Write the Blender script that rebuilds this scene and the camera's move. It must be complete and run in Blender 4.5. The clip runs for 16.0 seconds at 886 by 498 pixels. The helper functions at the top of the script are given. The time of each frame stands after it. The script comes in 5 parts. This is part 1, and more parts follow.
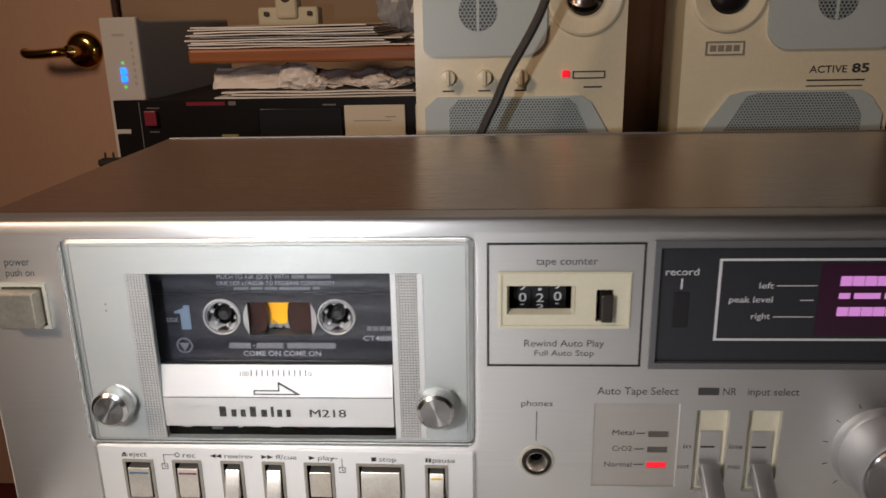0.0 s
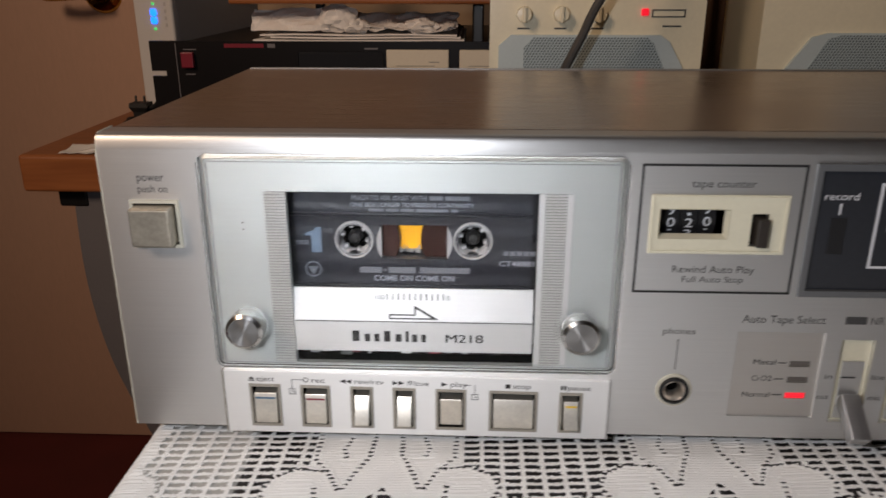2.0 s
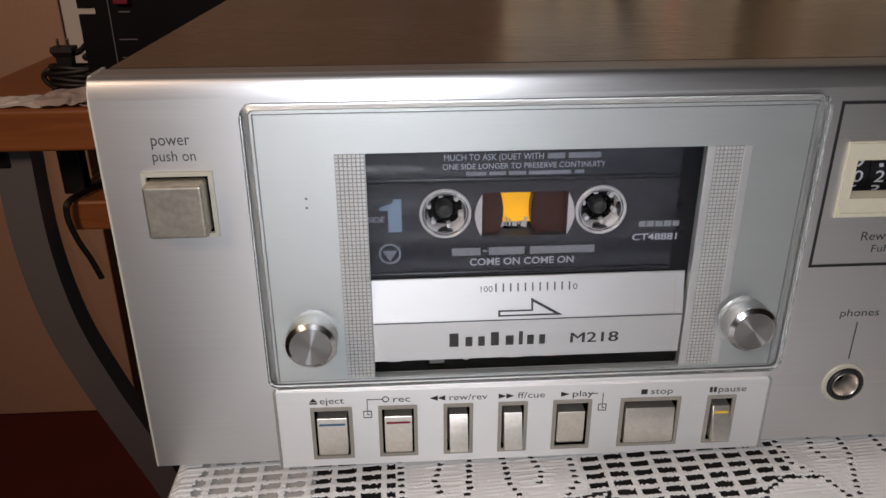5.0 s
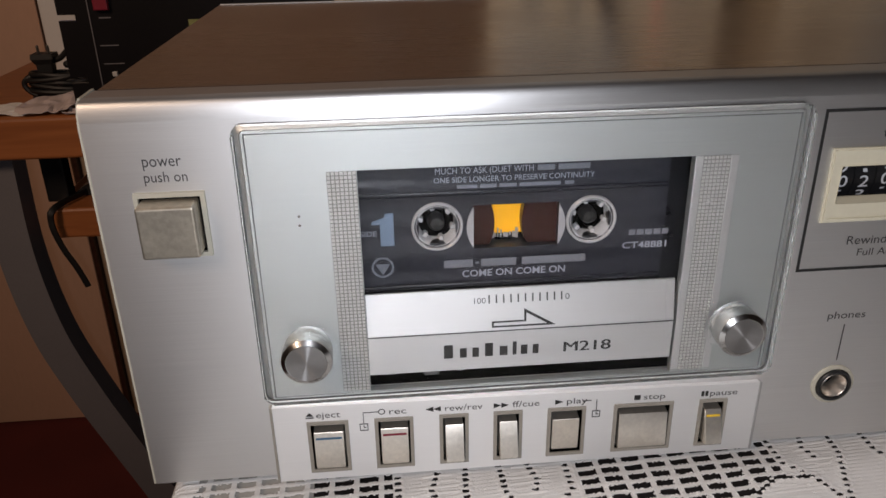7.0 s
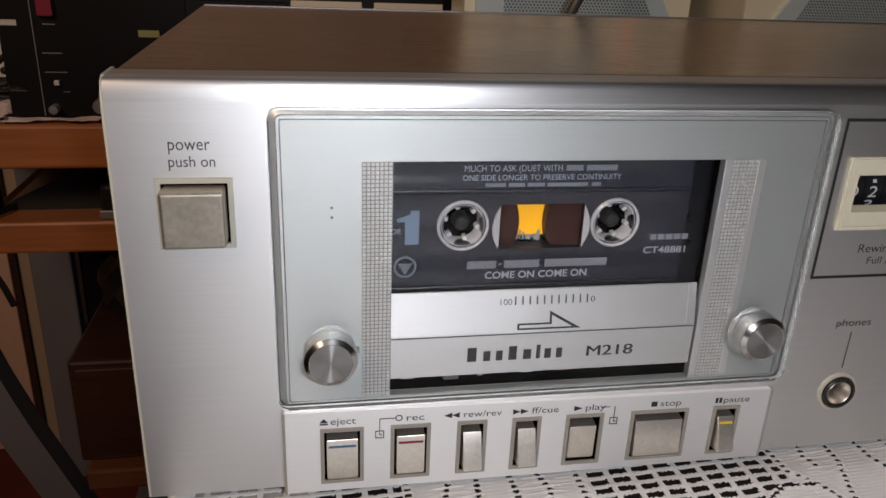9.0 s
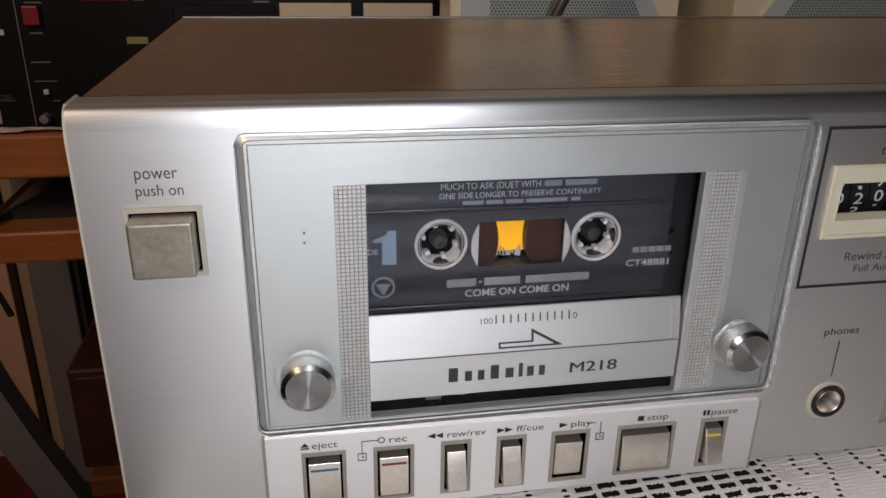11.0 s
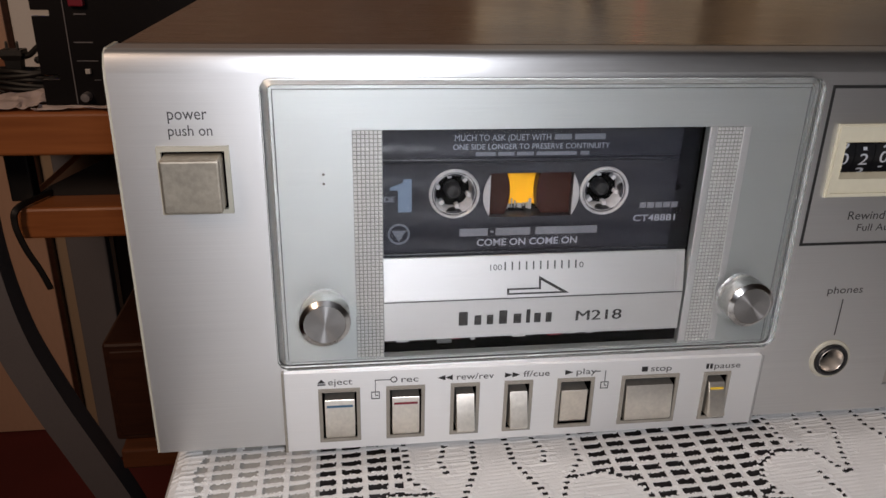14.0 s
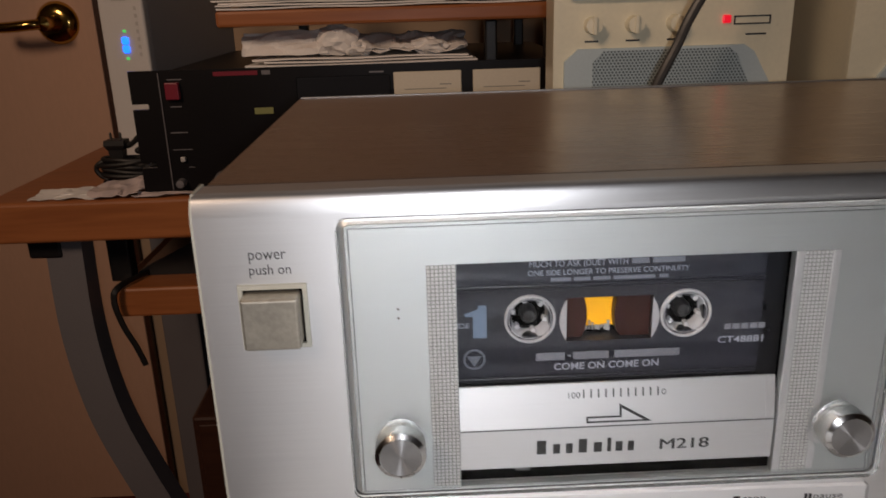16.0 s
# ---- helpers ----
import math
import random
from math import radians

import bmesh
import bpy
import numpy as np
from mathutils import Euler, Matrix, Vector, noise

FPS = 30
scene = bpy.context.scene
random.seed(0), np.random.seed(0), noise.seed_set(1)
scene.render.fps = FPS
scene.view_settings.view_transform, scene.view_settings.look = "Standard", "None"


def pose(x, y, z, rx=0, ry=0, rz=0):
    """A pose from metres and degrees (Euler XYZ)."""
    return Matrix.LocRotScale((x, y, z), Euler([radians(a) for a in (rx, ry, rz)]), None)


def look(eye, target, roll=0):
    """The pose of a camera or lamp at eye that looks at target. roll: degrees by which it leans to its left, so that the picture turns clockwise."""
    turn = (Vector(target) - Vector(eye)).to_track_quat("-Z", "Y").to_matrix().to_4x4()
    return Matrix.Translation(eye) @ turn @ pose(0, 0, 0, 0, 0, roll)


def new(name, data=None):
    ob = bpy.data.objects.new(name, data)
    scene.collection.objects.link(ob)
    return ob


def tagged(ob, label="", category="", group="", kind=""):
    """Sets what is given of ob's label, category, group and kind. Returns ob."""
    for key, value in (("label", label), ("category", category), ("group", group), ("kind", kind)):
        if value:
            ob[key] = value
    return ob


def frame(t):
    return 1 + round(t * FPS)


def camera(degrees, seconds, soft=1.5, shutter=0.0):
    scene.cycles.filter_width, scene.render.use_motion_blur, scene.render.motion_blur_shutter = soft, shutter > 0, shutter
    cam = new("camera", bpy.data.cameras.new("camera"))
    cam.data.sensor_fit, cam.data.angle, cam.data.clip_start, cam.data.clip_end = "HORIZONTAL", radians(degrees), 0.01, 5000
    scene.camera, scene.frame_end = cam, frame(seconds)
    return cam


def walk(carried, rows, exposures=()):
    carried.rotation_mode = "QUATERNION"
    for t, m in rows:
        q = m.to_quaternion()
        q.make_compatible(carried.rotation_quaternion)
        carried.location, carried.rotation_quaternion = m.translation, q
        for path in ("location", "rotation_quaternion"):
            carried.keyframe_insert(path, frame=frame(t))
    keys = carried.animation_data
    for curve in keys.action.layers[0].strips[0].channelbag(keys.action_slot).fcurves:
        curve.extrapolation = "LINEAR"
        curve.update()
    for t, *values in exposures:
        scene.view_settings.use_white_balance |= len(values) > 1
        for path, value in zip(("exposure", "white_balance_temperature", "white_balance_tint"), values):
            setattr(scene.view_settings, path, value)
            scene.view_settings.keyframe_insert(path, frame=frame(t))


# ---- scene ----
cam = camera(60.17, 16.0, shutter=0.5)
# the hand-held path: time, eye, a point looked at, roll
PATH = [
    (0, (0.1817, -0.2470, 0.1818), (0.1296, 0.7089, -0.1074), -1.12),
    (0.5, (0.1638, -0.2448, 0.1724), (0.1243, 0.7130, -0.1125), 0.18),
    (1, (0.1524, -0.2530, 0.1700), (0.1151, 0.7000, -0.1305), 0.12),
    (1.5, (0.1461, -0.2540, 0.1601), (0.1033, 0.6904, -0.1660), 0.54),
    (2, (0.1282, -0.2464, 0.1666), (0.0884, 0.6947, -0.1691), -0.05),
    (2.5, (0.0948, -0.2309, 0.1658), (0.0783, 0.6950, -0.2116), 0.03),
    (3, (0.0771, -0.1824, 0.1620), (0.1049, 0.7335, -0.2386), -2.51),
    (3.5, (0.0692, -0.1790, 0.1492), (0.1049, 0.7257, -0.2754), -1.13),
    (4, (0.0702, -0.1815, 0.1527), (0.1117, 0.7333, -0.2493), -0.01),
    (6.3, (0.0743, -0.1799, 0.1522), (0.1458, 0.7299, -0.2566), -1.05),
    (6.5, (0.0737, -0.1805, 0.1533), (0.1420, 0.7294, -0.2559), -1.20),
    (7, (0.0712, -0.1801, 0.1573), (0.1453, 0.7292, -0.2521), -1.03),
    (7.5, (0.0709, -0.1782, 0.1589), (0.1542, 0.7452, -0.2159), 0.47),
    (8, (0.0501, -0.1727, 0.1533), (0.2119, 0.7356, -0.2324), 1.62),
    (8.5, (0.0414, -0.1739, 0.1451), (0.2172, 0.7387, -0.2241), 2.94),
    (9, (0.0447, -0.1752, 0.1466), (0.2183, 0.7381, -0.2219), 2.43),
    (11.5, (0.0524, -0.1705, 0.1523), (0.2224, 0.7388, -0.2275), 0.98),
    (12, (0.0533, -0.1720, 0.1515), (0.2201, 0.7371, -0.2302), 0.83),
    (12.5, (0.0536, -0.1833, 0.1441), (0.1738, 0.7374, -0.2274), 1.70),
    (13, (0.0512, -0.1858, 0.1444), (0.1764, 0.7324, -0.2313), 1.84),
    (13.5, (0.0537, -0.1865, 0.1417), (0.1795, 0.7299, -0.2383), 1.50),
    (14, (0.0545, -0.1857, 0.1439), (0.1845, 0.7291, -0.2384), 1.32),
    (14.5, (0.0564, -0.1851, 0.1440), (0.1821, 0.7317, -0.2350), 1.14),
    (15, (0.0560, -0.1877, 0.1400), (0.1846, 0.7386, -0.2141), 1.30),
    (15.5, (0.0612, -0.1797, 0.1524), (0.1262, 0.7625, -0.1763), -0.37),
    (16, (0.0572, -0.1786, 0.1613), (0.0828, 0.7710, -0.1512), -1.74),
]
EXPOSURES = [(0.0, 0.28, 6600, 10), (1.0, 0.27, 6500, 10), (2.0, 0.24, 6400, 10), (3.0, 0.25, 6400, 11), (3.5, 0.3, 6350, 11), (4.2, 0.12, 6350, 12), (6.3, -0.03, 6400, 12), (8.0, 0.0, 6400, 12), (9.0, 0.0, 6400, 12), (15.0, 0.0, 6400, 12), (16.0, 0.0, 6500, 12)]
walk(cam, [(t, look(eye, target, roll)) for t, eye, target, roll in PATH], EXPOSURES)

# ---- light ----
world = bpy.data.worlds.new("room_air")
scene.world = world
world.use_nodes = True
world.node_tree.nodes["Background"].inputs[0].default_value = (0.9, 0.92, 1.0, 1)
world.node_tree.nodes["Background"].inputs[1].default_value = 0.005


def lamp(name, kind, energy, color, m, size=0.1):
    data = bpy.data.lights.new(name, kind)
    data.energy, data.color = energy, color
    if kind == "AREA":
        data.shape, data.size = "DISK", size
    else:
        data.shadow_soft_size = size
    ob = new(name, data)
    ob.matrix_basis = m
    return ob


# the small white light beside the lens, and the warm ceiling lamp of the room
lamp("white_light", "POINT", 1.42, (0.975, 0.99, 1.05), pose(0.069, -0.225, 0.166), 0.006)
shaded = lamp("ceiling_lamp", "AREA", 1.75, (1.0, 0.71, 0.50), look((-0.8, -1.0, 1.1), (-0.1, 0.7, 0.1)), 0.5)
shaded.data.spread = radians(66)


# ---- materials ----
def material(name, base, rough=0.5, metal=0.0, vary=0.12, grain=(60, 60, 60), grain2=8.0, bump=0.0, aniso=0.0, radial=False,
             spec=0.5, transmission=0.0, ior=1.45, emit=None, power=0.0, rough_vary=0.1, coat=0.0, sheen=0.0):
    """A principled surface with grain at two scales."""
    m = bpy.data.materials.new(name)
    m.use_nodes = True
    nt = m.node_tree
    n, link = nt.nodes, nt.links.new
    p = n["Principled BSDF"]
    p.inputs["Roughness"].default_value, p.inputs["Metallic"].default_value = rough, metal
    p.inputs["Specular IOR Level"].default_value, p.inputs["IOR"].default_value = spec, ior
    p.inputs["Transmission Weight"].default_value = transmission
    p.inputs["Coat Weight"].default_value, p.inputs["Sheen Weight"].default_value = coat, sheen
    if emit:
        p.inputs["Emission Color"].default_value, p.inputs["Emission Strength"].default_value = (*emit, 1), power
    if vary <= 0 and bump <= 0:
        p.inputs["Base Color"].default_value = (*base, 1)
        return m
    tc = n.new("ShaderNodeTexCoord")
    mp = n.new("ShaderNodeMapping")
    mp.inputs["Scale"].default_value = grain
    link(tc.outputs["Object"], mp.inputs["Vector"])
    fine = n.new("ShaderNodeTexNoise")
    fine.inputs["Scale"].default_value, fine.inputs["Detail"].default_value = 10.0, 4.0
    link(mp.outputs[0], fine.inputs["Vector"])
    wide = n.new("ShaderNodeTexNoise")
    wide.inputs["Scale"].default_value, wide.inputs["Detail"].default_value = grain2, 5.0
    link(tc.outputs["Object"], wide.inputs["Vector"])
    add = n.new("ShaderNodeMath")
    add.operation = "ADD"
    link(fine.outputs[0], add.inputs[0])
    link(wide.outputs[0], add.inputs[1])
    ramp = n.new("ShaderNodeMapRange")
    ramp.inputs[1].default_value, ramp.inputs[2].default_value = 0.6, 1.4
    ramp.inputs[3].default_value, ramp.inputs[4].default_value = 1 - vary, 1 + vary
    link(add.outputs[0], ramp.inputs[0])
    mul = n.new("ShaderNodeVectorMath")
    mul.operation = "SCALE"
    mul.inputs[0].default_value = base
    link(ramp.outputs[0], mul.inputs["Scale"])
    link(mul.outputs[0], p.inputs["Base Color"])
    rr = n.new("ShaderNodeMapRange")
    rr.inputs[1].default_value, rr.inputs[2].default_value = 0.6, 1.4
    rr.inputs[3].default_value, rr.inputs[4].default_value = max(0.02, rough * (1 - rough_vary)), min(1, rough * (1 + rough_vary))
    link(add.outputs[0], rr.inputs[0])
    link(rr.outputs[0], p.inputs["Roughness"])
    if bump > 0:
        b = n.new("ShaderNodeBump")
        b.inputs["Strength"].default_value, b.inputs["Distance"].default_value = bump, 0.0004
        link(fine.outputs[0], b.inputs["Height"])
        link(b.outputs[0], p.inputs["Normal"])
    if aniso > 0:
        p.inputs["Anisotropic"].default_value = aniso
        if radial:
            p.inputs["Anisotropic Rotation"].default_value = 0.25
            tg = n.new("ShaderNodeTangent")
            tg.direction_type, tg.axis = "RADIAL", "Y"
            link(tg.outputs[0], p.inputs["Tangent"])
        else:
            up = n.new("ShaderNodeCombineXYZ")
            up.inputs[2].default_value = 1.0
            link(up.outputs[0], p.inputs["Tangent"])
    return m


def perforated(name, base, hole, pitch, radius):
    """Sheet with a staggered grid of small round holes."""
    m = material(name, base, 0.45, 0.0, 0.05, (300, 300, 300), 20)
    n, link = m.node_tree.nodes, m.node_tree.links.new
    p = n["Principled BSDF"]
    tc = n.new("ShaderNodeTexCoord")
    found = []
    for shift in (0.0, 0.5):
        mp = n.new("ShaderNodeMapping")
        mp.inputs["Scale"].default_value = (1 / pitch, 0, 0.62 / pitch)
        mp.inputs["Location"].default_value = (shift, 0, shift)
        link(tc.outputs["Object"], mp.inputs["Vector"])
        fr = n.new("ShaderNodeVectorMath")
        fr.operation = "FRACTION"
        link(mp.outputs[0], fr.inputs[0])
        sub = n.new("ShaderNodeVectorMath")
        sub.operation = "SUBTRACT"
        sub.inputs[1].default_value = (0.5, 0, 0.5)
        link(fr.outputs[0], sub.inputs[0])
        sc = n.new("ShaderNodeVectorMath")
        sc.operation = "MULTIPLY"
        sc.inputs[1].default_value = (1, 0, 1.6)
        link(sub.outputs[0], sc.inputs[0])
        ln = n.new("ShaderNodeVectorMath")
        ln.operation = "LENGTH"
        link(sc.outputs[0], ln.inputs[0])
        lt = n.new("ShaderNodeMath")
        lt.operation = "LESS_THAN"
        lt.inputs[1].default_value = radius
        link(ln.outputs["Value"], lt.inputs[0])
        found.append(lt)
    mx = n.new("ShaderNodeMath")
    mx.operation = "MAXIMUM"
    link(found[0].outputs[0], mx.inputs[0])
    link(found[1].outputs[0], mx.inputs[1])
    mix = n.new("ShaderNodeMix")
    mix.data_type = "RGBA"
    link(mx.outputs[0], mix.inputs["Factor"])
    mix.inputs["A"].default_value, mix.inputs["B"].default_value = (*base, 1), (*hole, 1)
    link(mix.outputs["Result"], p.inputs["Base Color"])
    return m


def timber(name, light, dark, along=(1.5, 22, 22), rough=0.4):
    m = material(name, light, rough, 0.0, 0.1, (8, 200, 200), 6, bump=0.1)
    n, link = m.node_tree.nodes, m.node_tree.links.new
    tc = n.new("ShaderNodeTexCoord")
    mp = n.new("ShaderNodeMapping")
    mp.inputs["Scale"].default_value = along
    link(tc.outputs["Object"], mp.inputs["Vector"])
    w = n.new("ShaderNodeTexNoise")
    w.inputs["Scale"].default_value, w.inputs["Detail"].default_value, w.inputs["Distortion"].default_value = 4.0, 8.0, 1.5
    link(mp.outputs[0], w.inputs["Vector"])
    r = n.new("ShaderNodeValToRGB")
    r.color_ramp.elements[0].position, r.color_ramp.elements[1].position = 0.3, 0.7
    r.color_ramp.elements[0].color, r.color_ramp.elements[1].color = (*dark, 1), (*light, 1)
    link(w.outputs[0], r.inputs[0])
    link(r.outputs[0], n["Principled BSDF"].inputs["Base Color"])
    return m


ALU = material("brushed_aluminium", (0.775, 0.78, 0.775), 0.47, 1.0, 0.08, (3, 60, 700), 9, bump=0.06, aniso=0.5)
ALU_BRIGHT = material("bright_aluminium", (0.52, 0.52, 0.52), 0.54, 0.96, 0.08, (4, 60, 600), 9, bump=0.08, aniso=0.4)
DOOR_ALU = material("door_aluminium", (0.40, 0.42, 0.415), 0.56, 0.96, 0.09, (4, 40, 600), 12, bump=0.10, aniso=0.35)
SPUN = material("turned_metal", (0.30, 0.296, 0.292), 0.34, 1.0, 0.05, (100, 100, 100), 30, aniso=0.93, radial=True)
CHROME = material("polished_metal", (0.8, 0.79, 0.77), 0.12, 1.0, 0.04, (80, 80, 80), 20)
PANEL_ALU = material("satin_aluminium", (0.88, 0.885, 0.88), 0.62, 0.9, 0.04, (4, 60, 500), 9, bump=0.04, aniso=0.4)
KEY_METAL = material("key_metal", (0.80, 0.755, 0.67), 0.38, 0.9, 0.12, (90, 90, 90), 120, bump=0.08)
POWER_METAL = material("worn_button_metal", (0.46, 0.42, 0.345), 0.48, 0.85, 0.22, (70, 70, 70), 90, bump=0.1)
KEY_FRAME = material("key_frame_plastic", (0.30, 0.28, 0.24), 0.45, 0.1, 0.1)
COVER = material("cover_metal", (0.53, 0.425, 0.37), 0.30, 0.95, 0.05, (4, 300, 60), 9, bump=0.012, rough_vary=0.35)
CREAM = material("cream_plastic", (0.60, 0.57, 0.44), 0.4, 0.0, 0.05, (60, 60, 60), 30)
IVORY = material("ivory_edge", (0.46, 0.44, 0.36), 0.45, 0.0, 0.05)
SOCKET = material("socket_metal", (0.66, 0.62, 0.57), 0.38, 1.0, 0.06)
TOP_STRIP = material("satin_top_strip", (0.74, 0.70, 0.66), 0.46, 0.95, 0.05, (4, 300, 60), 8, bump=0.02)
BLACK = material("black_plastic", (0.012, 0.012, 0.013), 0.35, 0.0, 0.2)
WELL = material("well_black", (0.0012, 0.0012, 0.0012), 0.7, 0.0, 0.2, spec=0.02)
KNURL = material("knurled_metal", (0.55, 0.55, 0.54), 0.2, 1.0, 0.05)
RIM_METAL = material("rim_metal", (0.74, 0.76, 0.75), 0.46, 0.96, 0.04)
RIM_DARK = material("rim_dark", (0.09, 0.092, 0.09), 0.4, 0.2, 0.1)
BUTTON_BROWN = material("dark_brown_plastic", (0.025, 0.02, 0.016), 0.4, 0.0, 0.1)
RAIL = material("polished_rail", (0.785, 0.79, 0.785), 0.42, 1.0, 0.08, (3, 60, 700), 9, bump=0.06, aniso=0.5)
GLASS_DARK = material("dark_window", (0.022, 0.024, 0.029), 0.08, 0.0, 0.1)
INK = material("black_print", (0.015, 0.015, 0.015), 0.5, 0.0, 0.0)
INK_GREY = material("grey_print", (0.05, 0.05, 0.05), 0.5, 0.0, 0.0)
INK_WHITE = material("white_print", (0.6, 0.61, 0.63), 0.5, 0.0, 0.0)
INK_BLUE = material("pale_blue_print", (0.12, 0.16, 0.22), 0.5, 0.0, 0.0)
BLUE = material("blue_paint", (0.05, 0.13, 0.22), 0.4, 0.0, 0.0)
RED = material("red_paint", (0.20, 0.014, 0.03), 0.4, 0.0, 0.0)
YELLOW = material("yellow_paint", (0.75, 0.5, 0.04), 0.4, 0.0, 0.0)
SHELL = material("smoked_shell", (0.006, 0.0063, 0.008), 0.28, 0.0, 0.12, (20, 20, 20), 40)
SHELL_LIGHT = material("smoked_shell_panel", (0.016, 0.0165, 0.023), 0.34, 0.0, 0.04, (60, 60, 60), 20)


def moulded(m, scale, strength):
    """Adds shallow level waves of moulded plastic to a surface."""
    n, link = m.node_tree.nodes, m.node_tree.links.new
    tc = n.new("ShaderNodeTexCoord")
    w = n.new("ShaderNodeTexWave")
    w.wave_type, w.bands_direction = "BANDS", "Z"
    w.inputs["Scale"].default_value, w.inputs["Distortion"].default_value = scale, 0.6
    w.inputs["Detail"].default_value, w.inputs["Detail Scale"].default_value = 1.0, 6.0
    link(tc.outputs["Object"], w.inputs["Vector"])
    b = n.new("ShaderNodeBump")
    b.inputs["Strength"].default_value, b.inputs["Distance"].default_value = strength, 0.001
    link(w.outputs["Fac"], b.inputs["Height"])
    link(b.outputs[0], n["Principled BSDF"].inputs["Normal"])


moulded(SHELL_LIGHT, 34.0, 0.55)
TAPE = material("brown_tape", (0.026, 0.009, 0.007), 0.3, 0.0, 0.1, (10, 10, 600), 20, spec=0.15)
LEADER = material("orange_slip", (0.85, 0.40, 0.0), 0.5, 0.0, 0.12, (600, 10, 20), 60)
RIM_GREY = material("hub_rim", (0.32, 0.32, 0.33), 0.15, 0.0, 0.1)
ARC_GREY = material("window_end", (0.26, 0.26, 0.27), 0.3, 0.0, 0.1)
HUB = material("white_hub", (0.35, 0.35, 0.36), 0.2, 0.0, 0.05)
CLEAR = material("clear_acrylic", (0.985, 1.0, 0.993), 0.0, 0.0, 0.0, transmission=1.0, ior=1.16)
DOTS = material("dot_metal", (0.48, 0.48, 0.47), 0.5, 0.8, 0.05)
DOT_BED = material("dot_bed", (0.20, 0.20, 0.195), 0.5, 0.5, 0.05)
LACE = material("white_lace", (0.84, 0.83, 0.80), 0.9, 0.0, 0.08, (420, 420, 420), 60, bump=0.3, sheen=0.2)
LINING = material("grey_lining", (0.42, 0.405, 0.37), 0.9, 0.0, 0.15, (200, 200, 200), 30)
TABLE = material("dark_table", (0.012, 0.010, 0.010), 0.5, 0.0, 0.3, (4, 60, 60), 8)
RED_GLOW = material("lit_red_lens", (0.6, 0.02, 0.03), 0.3, 0.0, 0.0, emit=(1.0, 0.008, 0.03), power=0.6)
BLUE_GLOW = material("lit_blue_lens", (0.01, 0.04, 0.4), 0.4, 0.0, 0.0, emit=(0.01, 0.14, 1.0), power=2.6)
GREEN_GLOW = material("lit_green_lens", (0.05, 0.4, 0.1), 0.3, 0.0, 0.0, emit=(0.1, 0.6, 0.12), power=0.8)
VIOLET_GLOW = material("lit_violet_segment", (0.5, 0.2, 0.5), 0.4, 0.0, 0.0, emit=(0.52, 0.2, 0.55), power=0.55)
VIOLET_DARK = material("violet_filter", (0.035, 0.008, 0.025), 0.1, 0.0, 0.1)
LENS_OFF = material("unlit_lens", (0.10, 0.09, 0.08), 0.3, 0.0, 0.1)
BOX_CREAM = material("loudspeaker_plastic", (0.80, 0.73, 0.54), 0.3, 0.0, 0.05, (40, 40, 40), 10)
GRILLE = perforated("grille_mesh", (0.40, 0.47, 0.48), (0.10, 0.12, 0.125), 0.0021, 0.30)
SELECT = material("satin_select_plate", (0.66, 0.64, 0.61), 0.5, 0.95, 0.06, (4, 60, 600), 9, bump=0.05, aniso=0.4)
GRILLE_RIM = material("grille_plastic", (0.52, 0.59, 0.59), 0.4, 0.0, 0.06)
WOOD = timber("desk_wood", (0.38, 0.135, 0.045), (0.27, 0.09, 0.03))
# desk wood darkened for the bottom shelf, its dimness put into the colour
WOOD_SHADED = timber("shaded_desk_wood", (0.17, 0.06, 0.026), (0.11, 0.04, 0.018))
WOOD_DARK = timber("dark_wood", (0.06, 0.024, 0.014), (0.035, 0.014, 0.009))
STEEL = material("grey_steel", (0.19, 0.18, 0.19), 0.4, 0.15, 0.1)
UNIT = material("black_unit", (0.007, 0.006, 0.007), 0.4, 0.0, 0.2, (40, 40, 40), 8, spec=0.25)
PAPER = material("paper", (0.82, 0.79, 0.76), 0.8, 0.0, 0.06, (40, 40, 40), 14)
MODEM_WHITE = material("modem_white", (0.60, 0.58, 0.56), 0.4, 0.0, 0.04)
MODEM_GREY = material("modem_grey", (0.46, 0.44, 0.42), 0.4, 0.0, 0.05)
PAINT_DOOR = material("door_paint", (0.60, 0.375, 0.265), 0.45, 0.0, 0.05, (20, 20, 6), 3, bump=0.05)
PAINT_WALL = material("wall_paint", (0.40, 0.285, 0.19), 0.7, 0.0, 0.08, (60, 60, 60), 3, bump=0.2)
BRASS = material("brass", (0.55, 0.36, 0.10), 0.14, 1.0, 0.1, (30, 30, 30), 30)
CARPET = material("dark_red_carpet", (0.14, 0.024, 0.02), 0.95, 0.0, 0.3, (300, 300, 300), 6, bump=0.8)
CABLE = material("cable_rubber", (0.008, 0.0075, 0.0075), 0.55, 0.0, 0.2)
CABLE_GREY = material("grey_cable_rubber", (0.06, 0.055, 0.05), 0.35, 0.0, 0.2)
METER = material("meter_face", (0.70, 0.64, 0.52), 0.4, 0.0, 0.06)
CLOTH_BROWN = material("brown_curtain", (0.12, 0.07, 0.045), 0.8, 0.0, 0.2, (200, 20, 4), 10)


# ---- builders: lengths in millimetres, meshes in world space ----
SHIFT = Vector((0, 0, 0))


def link_mesh(name, bm, mat, smooth=False):
    for v in bm.verts:
        v.co = (v.co + SHIFT) * 0.001
    bmesh.ops.recalc_face_normals(bm, faces=bm.faces)
    me = bpy.data.meshes.new(name)
    bm.to_mesh(me)
    bm.free()
    me.materials.append(mat)
    if smooth:
        me.polygons.foreach_set("use_smooth", [True] * len(me.polygons))
        me.set_sharp_from_angle(angle=radians(35))
    return new(name, me)


